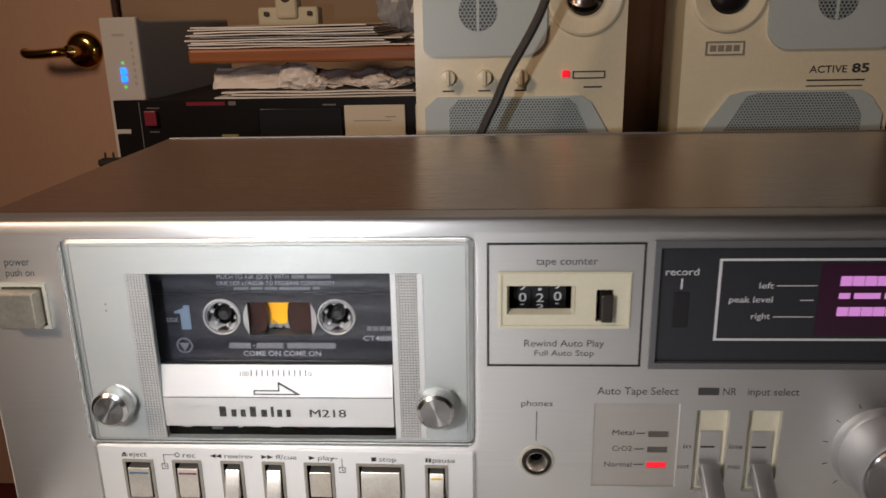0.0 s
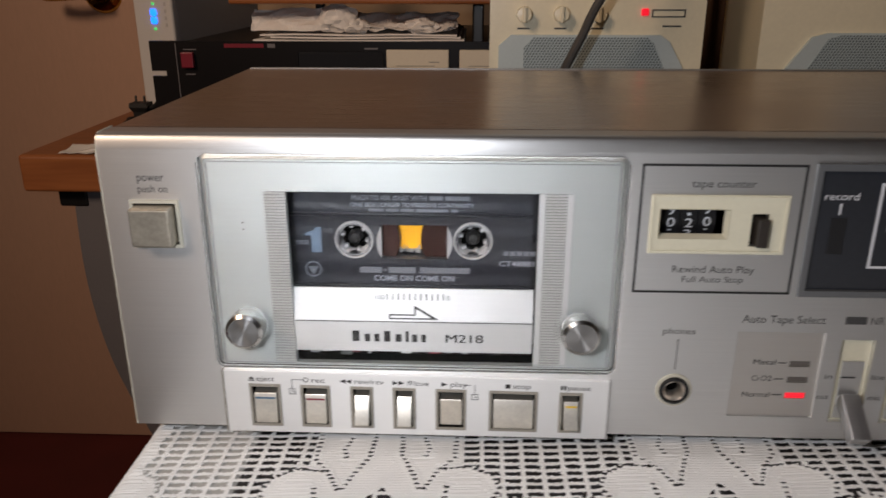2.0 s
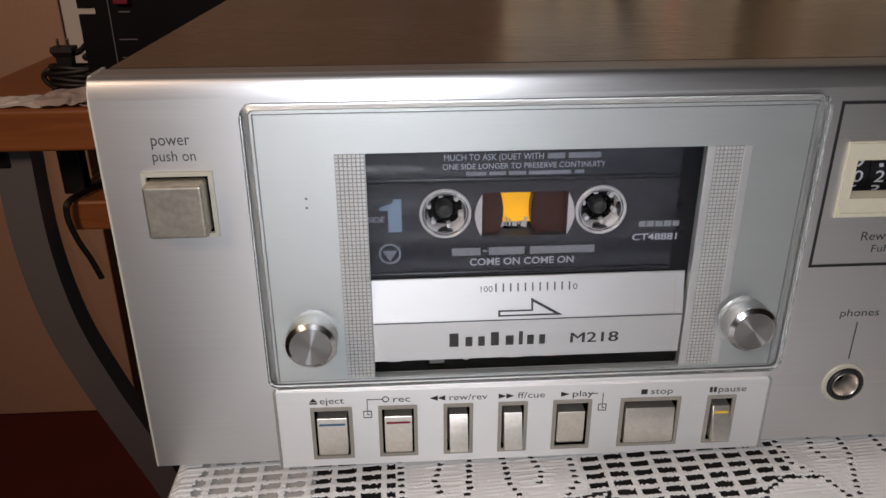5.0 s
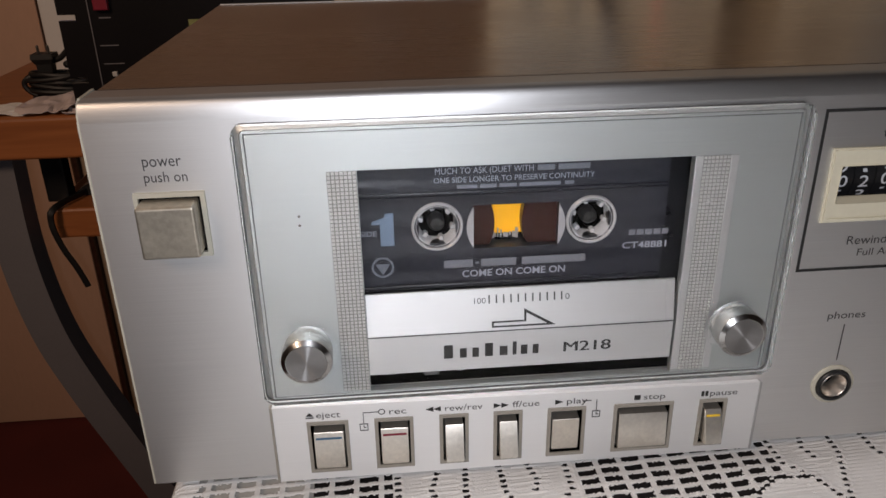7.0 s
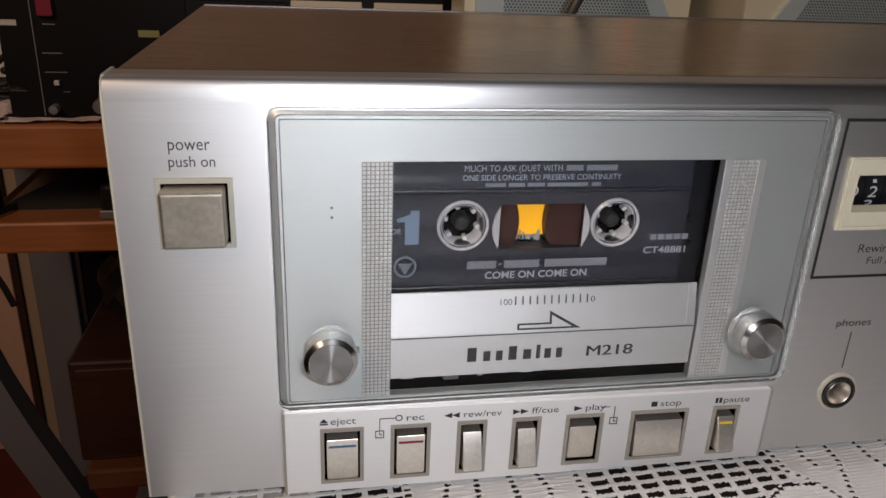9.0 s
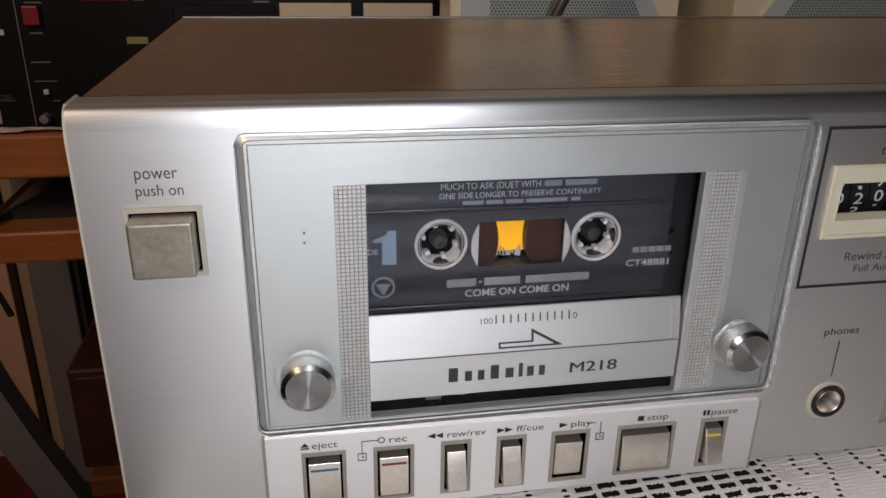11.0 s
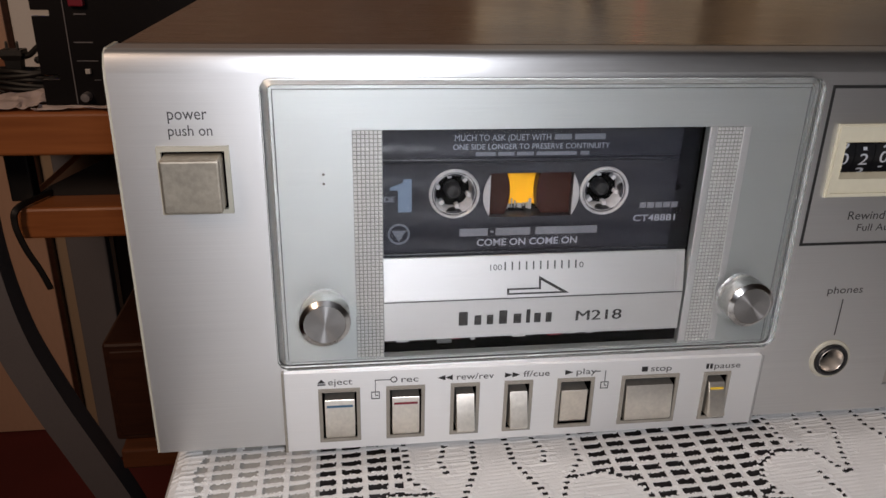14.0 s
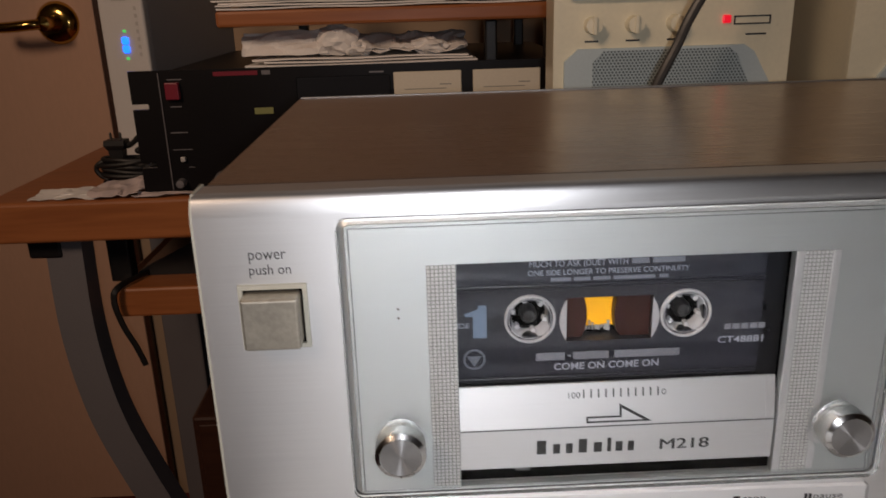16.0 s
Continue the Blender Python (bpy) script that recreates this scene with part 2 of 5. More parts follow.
def thing(name, label, category, x, y, z, group="", kind=""):
    ob = new(name)
    ob.empty_display_size = 0.02
    ob.matrix_basis = Matrix.Translation((Vector((x, y, z)) + SHIFT) * 0.001)
    return tagged(ob, label, category, group, kind)


def under(ob, parent):
    ob.parent = parent
    if parent.parent is None:
        ob.matrix_parent_inverse = parent.matrix_basis.inverted()
    return ob


def part(name, bm, mat, parent, label="", smooth=False):
    return tagged(under(link_mesh(name, bm, mat, smooth), parent), label)


def rbox(bm, x0, x1, y0, y1, z0, z1, r=0.0, seg=2, m=None):
    t = Matrix.Translation(((x0 + x1) / 2, (y0 + y1) / 2, (z0 + z1) / 2)) @ Matrix.Diagonal((x1 - x0, y1 - y0, z1 - z0, 1))
    made = bmesh.ops.create_cube(bm, size=1.0, matrix=(m @ t) if m else t)["verts"]
    if r > 0:
        edges = list({e for v in made for e in v.link_edges})
        bmesh.ops.bevel(bm, geom=edges, offset=r, segments=seg, affect="EDGES", profile=0.5)
    return bm


def boxed(*args, **kw):
    return rbox(bmesh.new(), *args, **kw)


def lathe(bm, cx, cz, profile, seg=48, wobble=None, caps=False):
    """Turns (radius, depth) pairs round an axis through (cx, cz); depth runs along y."""
    rings = []
    for k, (r, d) in enumerate(profile):
        ring = []
        for i in range(seg):
            a = 2 * math.pi * i / seg
            q = r * (wobble(i, k) if wobble else 1)
            ring.append(bm.verts.new((cx + q * math.cos(a), d, cz + q * math.sin(a))))
        rings.append(ring)
    for a, b in zip(rings, rings[1:]):
        for i in range(seg):
            bm.faces.new((a[i], a[(i + 1) % seg], b[(i + 1) % seg], b[i]))
    if caps:
        bm.faces.new(rings[0]), bm.faces.new(rings[-1])
    return bm


def plate(bm, x0, x1, z0, z1, y, thick, holes):
    """A plate that faces -y with rectangular openings right through it."""
    xs = sorted({x0, x1, *(v for h in holes for v in h[:2] if x0 <= v <= x1)})
    zs = sorted({z0, z1, *(v for h in holes for v in h[2:] if z0 <= v <= z1)})
    solid = {}
    for i in range(len(xs) - 1):
        for j in range(len(zs) - 1):
            cx, cz = (xs[i] + xs[i + 1]) / 2, (zs[j] + zs[j + 1]) / 2
            solid[i, j] = not any(h[0] < cx < h[1] and h[2] < cz < h[3] for h in holes)
    verts = {}

    def v(i, j, d):
        if (i, j, d) not in verts:
            verts[i, j, d] = bm.verts.new((xs[i], d, zs[j]))
        return verts[i, j, d]

    b = y + thick
    for (i, j), on in solid.items():
        if not on:
            continue
        bm.faces.new((v(i, j, y), v(i + 1, j, y), v(i + 1, j + 1, y), v(i, j + 1, y)))
        bm.faces.new((v(i, j, b), v(i, j + 1, b), v(i + 1, j + 1, b), v(i + 1, j, b)))
        for di, dj, p, q in ((-1, 0, (0, 0), (0, 1)), (1, 0, (1, 1), (1, 0)), (0, -1, (1, 0), (0, 0)), (0, 1, (0, 1), (1, 1))):
            if not solid.get((i + di, j + dj), False):
                (a, c), (d, e) = p, q
                bm.faces.new((v(i + a, j + c, y), v(i + d, j + e, y), v(i + d, j + e, b), v(i + a, j + c, b)))
    return bm


def prism(bm, points, y0, y1):
    """A flat outline of (x, z) corners, from depth y0 to y1."""
    a = [bm.verts.new((x, y0, z)) for x, z in points]
    b = [bm.verts.new((x, y1, z)) for x, z in points]
    bm.faces.new(a), bm.faces.new(b[::-1])
    for i in range(len(points)):
        j = (i + 1) % len(points)
        bm.faces.new((a[i], b[i], b[j], a[j]))
    return bm


def frame_ring(bm, outer, inner, r, y0, y1, back):
    """A rounded rectangular ring (x0, x1, z0, z1) whose face runs from depth y0 outside to y1 inside."""
    loops = []
    for (a, q), y in (((outer, r), back), ((outer, r), y0), ((inner, max(0.2, r - 1)), y1), ((inner, max(0.2, r - 1)), back)):
        loops.append([bm.verts.new((x, y, z)) for x, z in rounded(*a, (q, q, q, q))])
    for a, b in zip(loops, loops[1:]):
        for i in range(len(a)):
            j = (i + 1) % len(a)
            bm.faces.new((a[i], a[j], b[j], b[i]))
    return bm


def sweep_x(bm, profile, x0, x1):
    """A closed (y, z) profile pulled along x."""
    a = [bm.verts.new((x0, y, z)) for y, z in profile]
    b = [bm.verts.new((x1, y, z)) for y, z in profile]
    bm.faces.new(a), bm.faces.new(b[::-1])
    for i in range(len(profile)):
        j = (i + 1) % len(profile)
        bm.faces.new((a[i], b[i], b[j], a[j]))
    return bm


def rounded(x0, x1, z0, z1, r, n=6):
    """Corners of a rectangle, rounded by the radii r (bottom-left, bottom-right, top-right, top-left)."""
    out = []
    for (cx, cz, a0), q in zip(((x0, z0, 180), (x1, z0, 270), (x1, z1, 0), (x0, z1, 90)), r):
        sx, sz = (1 if cx == x0 else -1), (1 if cz == z0 else -1)
        for k in range(n + 1):
            a = radians(a0 + 90 * k / n)
            out.append((cx + sx * q + q * math.cos(a), cz + sz * q + q * math.sin(a)))
    return out


def tube(bm, points, radius, seg=8, flat=1.0, phase=0.0):
    """A round cable or bar through points, smoothed."""
    pts = [Vector(p) for p in points]
    fine = []
    for i in range(len(pts) - 1):
        p0, p1, p2, p3 = pts[max(i - 1, 0)], pts[i], pts[i + 1], pts[min(i + 2, len(pts) - 1)]
        for k in range(8):
            t = k / 8
            fine.append(0.5 * (2 * p1 + (p2 - p0) * t + (2 * p0 - 5 * p1 + 4 * p2 - p3) * t * t + (3 * p1 - p0 - 3 * p2 + p3) * t ** 3))
    fine.append(pts[-1])
    rings = []
    for i, p in enumerate(fine):
        d = (fine[min(i + 1, len(fine) - 1)] - fine[max(i - 1, 0)]).normalized()
        u = d.cross(Vector((0, 1, 0.01))).normalized()
        w = d.cross(u)
        rings.append([bm.verts.new(p + radius * (math.cos(2 * math.pi * k / seg + phase) * u + flat * math.sin(2 * math.pi * k / seg + phase) * w)) for k in range(seg)])
    for a, b in zip(rings, rings[1:]):
        for k in range(seg):
            bm.faces.new((a[k], a[(k + 1) % seg], b[(k + 1) % seg], b[k]))
    bm.faces.new(rings[0]), bm.faces.new(rings[-1])
    return bm


def lettering(words, x0, x1, z, height, y, mat, parent, bold=0.0, name="lettering"):
    """Words set between x0 and x1 on the baseline z, with capitals of that height, on a face towards -y."""
    curve = bpy.data.curves.new("words", "FONT")
    curve.body, curve.size, curve.resolution_u, curve.offset = words, 1.0, 3, bold
    ob = bpy.data.objects.new("words", curve)
    scene.collection.objects.link(ob)
    me = bpy.data.meshes.new_from_object(ob.evaluated_get(bpy.context.evaluated_depsgraph_get()))
    bpy.data.objects.remove(ob)
    bpy.data.curves.remove(curve)
    co = np.empty(len(me.vertices) * 3)
    me.vertices.foreach_get("co", co)
    co = co.reshape(-1, 3)
    lo, hi = co[:, 0].min(), co[:, 0].max()
    out = np.zeros_like(co)
    out[:, 0] = x0 + (co[:, 0] - lo) / (hi - lo) * (x1 - x0)
    out[:, 1] = y
    out[:, 2] = z + co[:, 1] / 0.69 * height
    me.vertices.foreach_set("co", ((out + np.array(SHIFT)) * 0.001).ravel())
    me.update()
    me.name = name
    me.materials.clear()
    me.materials.append(mat)
    return under(new(name, me), parent)


def bars(spans, y, mat, parent, name="print"):
    """Thin printed bars (x0, x1, z0, z1)."""
    bm = bmesh.new()
    for x0, x1, z0, z1 in spans:
        rbox(bm, x0, x1, y, y + 0.15, z0, z1)
    return part(name, bm, mat, parent)


# ---- the room ----
def structure(name, label, bm, mat, category=""):
    return tagged(link_mesh(name, bm, mat), label, category or name.split("_")[0], kind="structure")


structure("floor", "dark red carpet under the desk and table", boxed(-1700, 1700, -1900, 1120, -760, -680), CARPET)
structure("ceiling", "plain painted ceiling of the room", boxed(-1700, 1700, -1900, 1120, 1750, 1800), PAINT_WALL)
structure("wall_north", "warm painted wall behind the desk", boxed(-401, 1700, 1020, 1120, -680, 1750), PAINT_WALL)
structure("wall_lintel", "painted wall above the door", boxed(-1300, -401, 1020, 1120, 1352, 1750), PAINT_WALL, "wall")
structure("wall_corner", "painted wall beside the door", boxed(-1700, -1300, 1020, 1120, -680, 1750), PAINT_WALL, "wall")
structure("wall_west", "painted side wall of the room", boxed(-1780, -1700, -1900, 1120, -680, 1750), PAINT_WALL)
structure("wall_east", "painted side wall of the room", boxed(1700, 1780, -1900, 1120, -680, 1750), PAINT_WALL)
structure("wall_south", "painted wall across the room", boxed(-1700, 1700, -1980, -1900, -680, 1750), PAINT_WALL)

SHIFT = Vector((22, 0, -5))
door = thing("door_1", "closed cream painted door with a brass lever handle", "door", -860, 1030, -672, kind="structure")
part("door_leaf", boxed(-1290, -434, 1012, 1050, -672, 1352, 2), PAINT_DOOR, door)
handle = part("door_handle", lathe(bmesh.new(), -488, 147, [(0.1, 1000), (14, 999), (24, 1002), (29, 1007), (31, 1012)], 40), BRASS, door, "polished brass rose and lever", True)
part("lever", tube(bmesh.new(), [(-488, 1000, 147), (-490, 968, 147), (-503, 957, 146), (-530, 955, 144), (-552, 957, 144), (-560, 962, 147)], 7.5, 12), BRASS, handle, smooth=True)
part("neck", lathe(bmesh.new(), -488, 147, [(12, 1000), (10, 985), (10, 960), (0.1, 955)], 24), BRASS, handle, smooth=True)
for x0, x1 in ((-434, -424), (-1300, -1290)):
    structure("trim", "painted door frame edge", boxed(x0 + 3, x1, 1008, 1070, -672, 1354), WOOD_DARK)

SHIFT = Vector((12, 0, -2))
# ---- the desk behind, with its shelves ----
desk = thing("computer_desk", "orange-brown wooden desk with curved grey steel legs", "desk", 100, 760, -680)
part("tabletop", boxed(-385, 900, 556, 1010, -57, -15, 4, 3), WOOD, desk)
for x in (-323, 820):
    leg = part("leg", tube(bmesh.new(), [(x, 595, -57), (x - 2, 595, -165), (x + 9, 597, -262), (x + 33, 602, -350), (x + 60, 608, -430), (x + 88, 618, -520), (x + 106, 630, -605), (x + 114, 640, -668)], 26, 4, 0.8, math.pi / 4), STEEL, desk, "curved grey steel leg", True)
    part("foot", boxed(x + 84, x + 144, 560, 960, -678, -655, 6), STEEL, leg)
    part("bracket", boxed(x - 36, x - 2, 578, 640, -80, -57.2, 3), BLACK, leg)
part("lower_shelf", boxed(-288, 700, 592, 940, -154, -121, 3), WOOD, desk)
part("shelf_support", boxed(-295, -272, 614, 634, -120.8, -57.2, 2), BLACK, desk, "black steel upright")
part("bottom_shelf", boxed(-225, 700, 600, 940, -455, -428, 3), WOOD_SHADED, desk)
part("upper_shelf", boxed(-139, 196, 566, 840, 142, 157, 3), WOOD, desk)
for x, y in ((112, 580), (-100, 820), (170, 580), (170, 820)):
    part("post", boxed(x, x + 12, y, y + 14, -15, 142, 2), BLACK, desk, "black steel post")
part("back_panel", boxed(-300, 690, 941, 953, -672, -57.2), UNIT, desk)
part("side_post", boxed(-360, -304, 915, 939, -672, -57.2, 3), STEEL, desk, "grey upright panel")

curtain_bm = bmesh.new()
ring0, ring1 = [], []
for i in range(90):
    x = 215 + i * 8
    y = 700 + 12 * math.sin(i * 0.55) + 5 * math.sin(i * 1.7)
    ring0.append(curtain_bm.verts.new((x, y, -600)))
    ring1.append(curtain_bm.verts.new((x, y, 1600)))
for i in range(89):
    curtain_bm.faces.new((ring0[i], ring0[i + 1], ring1[i + 1], ring1[i]))
curtain = tagged(link_mesh("curtain", curtain_bm, CLOTH_BROWN, True), "dark brown cloth hanging behind the loudspeakers", "curtain")
solid = curtain.modifiers.new("thick", "SOLIDIFY")
solid.thickness = 0.003

# ---- black tape recorder on the desk ----
unit = thing("tape_recorder", "black rack tape recorder with two pale meters", "tape recorder", -10, 720, -15)
part("case", boxed(-196, 200, 576, 880, -11, 104, 2), UNIT, unit)
front = part("front_panel", plate(bmesh.new(), -228, 232, -12, 105, 570, 6, [(-229, -212.5, 68.8, 74.2), (-229, -212.5, 12, 17.4), (218.5, 233, 68.6, 74.4), (218.5, 233, 12, 17.4)]), UNIT, unit)
for x in (-180, -60, 60, 170):
    part("foot", boxed(x, x + 20, 600, 620, -15, -11.2, 2), BLACK, unit)
part("stud", lathe(bmesh.new(), -229, 30, [(3.4, 577), (3.4, 570.5), (0.1, 570)], 12), BLACK, unit)
part("panel_seam", boxed(-200.2, -199.4, 569.2, 569.9, -10, 103), STEEL, unit)
button = part("button", boxed(-193.5, -180.5, 564, 570, 78, 94, 1), RED, unit, "red square button")
for x0 in (23, 99):
    meter = part("meter", boxed(x0, x0 + 65, 567, 569.8, 62, 97, 1), METER, unit, "pale rectangular level meter")
    part("pivot", boxed(x0 + 28, x0 + 36, 565.6, 566.9, 62.4, 65.5, 0.8), KEY_FRAME, meter)
    bars([(x0 + 10, x0 + 50, 80.2, 81.0), (x0 + 44, x0 + 55, 84, 85)], 566.8, KEY_FRAME, meter, "scale")
part("display", boxed(-112, -94, 569, 569.8, 61.5, 67.5), material("green_display", (0.26, 0.27, 0.11), 0.3, 0, 0), unit, "dull green display")
bars([(-148, -106, 98.5, 102.5)], 569.6, RED, unit, "maker_mark")
for spot in ((-102, -94, 98.5, 102.5), (-191.5, -181, 70.4, 71.5), (-195, -178.5, 45.6, 46.6), (-195, -176, 29, 29.8), (-182, -176, 11.6, 12.2), (0, 14, 97, 98.5), (-192, -178, 96, 97)):
    bars([spot], 569.6, STEEL, unit, "panel_print")
for x, z, r in ((-190, -3, 4.3), (-150, 0, 7), (-125, 0, 7), (-20, 30, 10), (-45, 30, 10)):
    part("knob", lathe(bmesh.new(), x, z, [(r, 569.8), (r * 0.9, 560), (0.1, 559.5)], 20), STEEL, unit, smooth=True)
part("switch", boxed(-188, -183.5, 566, 569.8, 18, 22.5, 0.6), MODEM_GREY, unit, "small pale switch")
part("window_frame", boxed(-70, 20, 568, 569.8, 20, 95, 2), GLASS_DARK, unit)

# ---- modem ----
modem = thing("modem", "white and grey upright modem with blue lights", "modem", -262, 760, -17)
turn = Matrix.Translation((-272, 700, 0)) @ Matrix.Rotation(radians(-16), 4, "Z")
body = part("body", rbox(bmesh.new(), -22, 29, 4, 190, -14.8, 188, 3, 2, turn), MODEM_GREY, modem)
facia = part("front_panel", rbox(bmesh.new(), -24, 31, -6, 4, -14.8, 192, 3, 3, turn), MODEM_WHITE, modem, "white front panel")
for z in (119.5, 128.5):
    part("light", rbox(bmesh.new(), 1, 9, -7.5, -5.5, z - 4, z + 4, 2.2, 3, turn), BLUE_GLOW, facia, "lit blue lamp")
part("light", rbox(bmesh.new(), 3, 7, -7, -5.5, 108, 111, 0.5, 1, turn), GREEN_GLOW, facia, "lit green lamp")
part("light", rbox(bmesh.new(), 3, 7, -7, -5.5, 137, 140, 0.5, 1, turn), GREEN_GLOW, facia, "lit green lamp")
for k in range(7):
    part("vent", rbox(bmesh.new(), 20, 23, -6.4, -5.8, 112 + k * 8, 116 + k * 8, 0, 1, turn), MODEM_GREY, facia)
part("print", rbox(bmesh.new(), -6, 12, -6.4, -5.8, 170, 173, 0, 1, turn), MODEM_GREY, facia)


# ---- papers ----
def sheet(bm, x0, x1, y0, y1, z, curl, seed, n=10):
    """One loose sheet or booklet, a little curled, 1.2 thick."""
    rng = random.Random(seed)
    a, b, c = rng.uniform(0.01, 0.03), rng.uniform(0, 6), rng.uniform(0.02, 0.05)
    grid = {}
    for s in (0, 1):
        for i in range(n + 1):
            for j in range(5):
                x, y = x0 + (x1 - x0) * i / n, y0 + (y1 - y0) * j / 4
                grid[s, i, j] = bm.verts.new((x, y, z + 1.4 * s + curl * (0.5 + 0.5 * math.sin(a * x * 2 + b + c * y))))
    for i in range(n):
        for j in range(4):
            for s in (0, 1):
                bm.faces.new([grid[s, i + p, j + q] for p, q in ((0, 0), (1, 0), (1, 1), (0, 1))])
    for i in range(n):
        for j in (0, 4):
            bm.faces.new((grid[0, i, j], grid[0, i + 1, j], grid[1, i + 1, j], grid[1, i, j]))
    for j in range(4):
        for i in (0, n):
            bm.faces.new((grid[0, i, j], grid[0, i, j + 1], grid[1, i, j + 1], grid[1, i, j]))
    return bm


for k in range(9):
    rng = random.Random(40 + k)
    x0, x1 = -138 + rng.uniform(-4, 6), (62 if k > 3 else 84) + rng.uniform(-16, 12)
    ob = link_mesh("paper", sheet(bmesh.new(), x0, x1, 570 + rng.uniform(-4, 8), 800, 157.3 + k * 2.5, 1.0, k), PAPER)
    tagged(ob, "white paper in the stack on the desk's upper shelf", "paper", "papers on the upper shelf")
for k in range(4):
    ob = link_mesh("paper", sheet(bmesh.new(), 92 + 3 * k, 190, 575, 780, 157.3 + k * 4.5, 2.5, 60 + k), PAPER)
    tagged(ob, "loose white paper on the desk's upper shelf", "paper", "papers on the upper shelf")


def lathe_up(x, y, z0, z1, r):
    """A small upright pin with a rounded tip."""
    bm = lathe(bmesh.new(), 0, 0, [(r, -z0), (r, -z1 + r), (0.7 * r, -z1 + 0.3 * r), (0.1, -z1)], 10)
    bmesh.ops.transform(bm, matrix=Matrix.Translation((x, y, 0)) @ Matrix.Rotation(radians(-90), 4, "X"), verts=bm.verts)
    return bm


def crumpled(bm, cx, cy, cz, rx, ry, rz, seed):
    """A crushed wad of paper: a faceted lump with sharp folds."""
    made = bmesh.ops.create_icosphere(bm, subdivisions=3, radius=1.0)["verts"]
    for v in made:
        p = v.co.copy()
        q = 1 + 0.35 * noise.noise(p * 2.2 + Vector((seed, 0, 0))) + 0.25 * noise.noise(p * 5 + Vector((0, seed, 0)))
        v.co = (cx + rx * p.x * q, cy + ry * p.y * q, max(cz + rz * p.z * q, cz - rz * 0.95))
    return bm


def rumpled(bm, x0, x1, y0, y1, z, h, lean, seed, nx=16, ny=7):
    """A creased sheet: soft waves with a few sharp folds, its far side raised by lean."""
    grid = {}
    for s in (0, 1):
        for i in range(nx + 1):
            for j in range(ny + 1):
                u, w = i / nx, j / ny
                p = Vector((u * 2.2 + seed, w * 1.6 + seed, seed))
                fold = 1 - 2 * abs(noise.noise(p * 1.1))
                z1 = z + 0.6 * s + lean * w ** 0.8 + h * max(0, 0.25 + 0.55 * fold + 0.35 * noise.noise(p * 3.1))
                x = x0 + (x1 - x0) * u + 6 * noise.noise(p * 1.7 + Vector((9, 0, 0)))
                y = y0 + (y1 - y0) * w + 7 * noise.noise(p * 2.1 + Vector((0, 9, 0)))
                grid[s, i, j] = bm.verts.new((x, y, z1))
    for i in range(nx):
        for j in range(ny):
            for s in (0, 1):
                q = [grid[s, i + p, j + t] for p, t in ((0, 0), (1, 0), (1, 1), (0, 1))]
                bm.faces.new(q[:3]), bm.faces.new((q[0], q[2], q[3]))
    for i in range(nx):
        for j in (0, ny):
            bm.faces.new((grid[0, i, j], grid[0, i + 1, j], grid[1, i + 1, j], grid[1, i, j]))
    for j in range(ny):
        for i in (0, nx):
            bm.faces.new((grid[0, i, j], grid[0, i, j + 1], grid[1, i, j + 1], grid[1, i, j]))
    return bm


for k, (x0, x1) in enumerate(((-118, 104), (-100, 100), (-112, 96))):
    ob = link_mesh("paper", sheet(bmesh.new(), x0, x1, 574 + 3 * k, 780, 104.4 + 2.6 * k, 1.0, 91 + k, 16), PAPER)
    tagged(ob, "flat white paper lying on the black tape recorder", "paper", "papers on the recorder")
for x0, x1, y0, y1, h, lean, seed in ((-122, -40, 582, 606, 4, 21, 1.7), (-20, 60, 584, 640, 9, 12, 5.2), (-30, 40, 580, 640, 7, 4, 9.1), (20, 92, 578, 640, 8, 6, 12.4), (44, 96, 590, 650, 6, 14, 15.3)):
    ob = link_mesh("crumpled_paper", rumpled(bmesh.new(), x0, x1, y0, y1, 112.2, h, lean, seed), PAPER)
    tagged(ob, "crumpled white paper on the black tape recorder", "paper", "papers on the recorder")
for cx, cz, rx, rz, seed in ((-30, 126, 22, 14, 2.2), (-12, 119, 14, 8, 6.6), (58, 119, 18, 8, 8.1)):
    ob = link_mesh("crumpled_paper", crumpled(bmesh.new(), cx, 592, cz, rx, 15, rz, seed), PAPER)
    tagged(ob, "crushed wad of white paper on the tape recorder", "paper", "papers on the recorder")

strip = thing("power_strip", "cream power strip with sockets on the shelf", "power strip", -88, 815, 157)
part("body", boxed(-129, -47, 805, 835, 157.2, 202, 4), CREAM, strip)
for x in (-120, -62):
    part("socket", boxed(x, x + 7, 804, 804.9, 190, 196, 2), INK_GREY, strip)
plug_top = part("plug", boxed(-104, -74, 800, 830, 186, 232, 5, 3), CREAM, strip, "cream plug standing in the strip")
part("hole", lathe(bmesh.new(), -89, 214, [(7, 799.8), (6.6, 799.2), (0.1, 799.1)], 20), WOOD_DARK, plug_top)
WRAP = material("clouded_wrap", (0.30, 0.32, 0.36), 0.3, 0.0, 0.25, (30, 30, 8), 12, bump=0.3)
for cx, cz, rx, rz, seed in ((70, 205, 36, 48, 4.4), (140, 196, 34, 39, 7.7)):
    ob = link_mesh("plastic_wrap", crumpled(bmesh.new(), cx, 825, cz, rx, 18, rz, seed), WRAP)
    tagged(ob, "clouded grey plastic wrap behind the papers", "wrap")

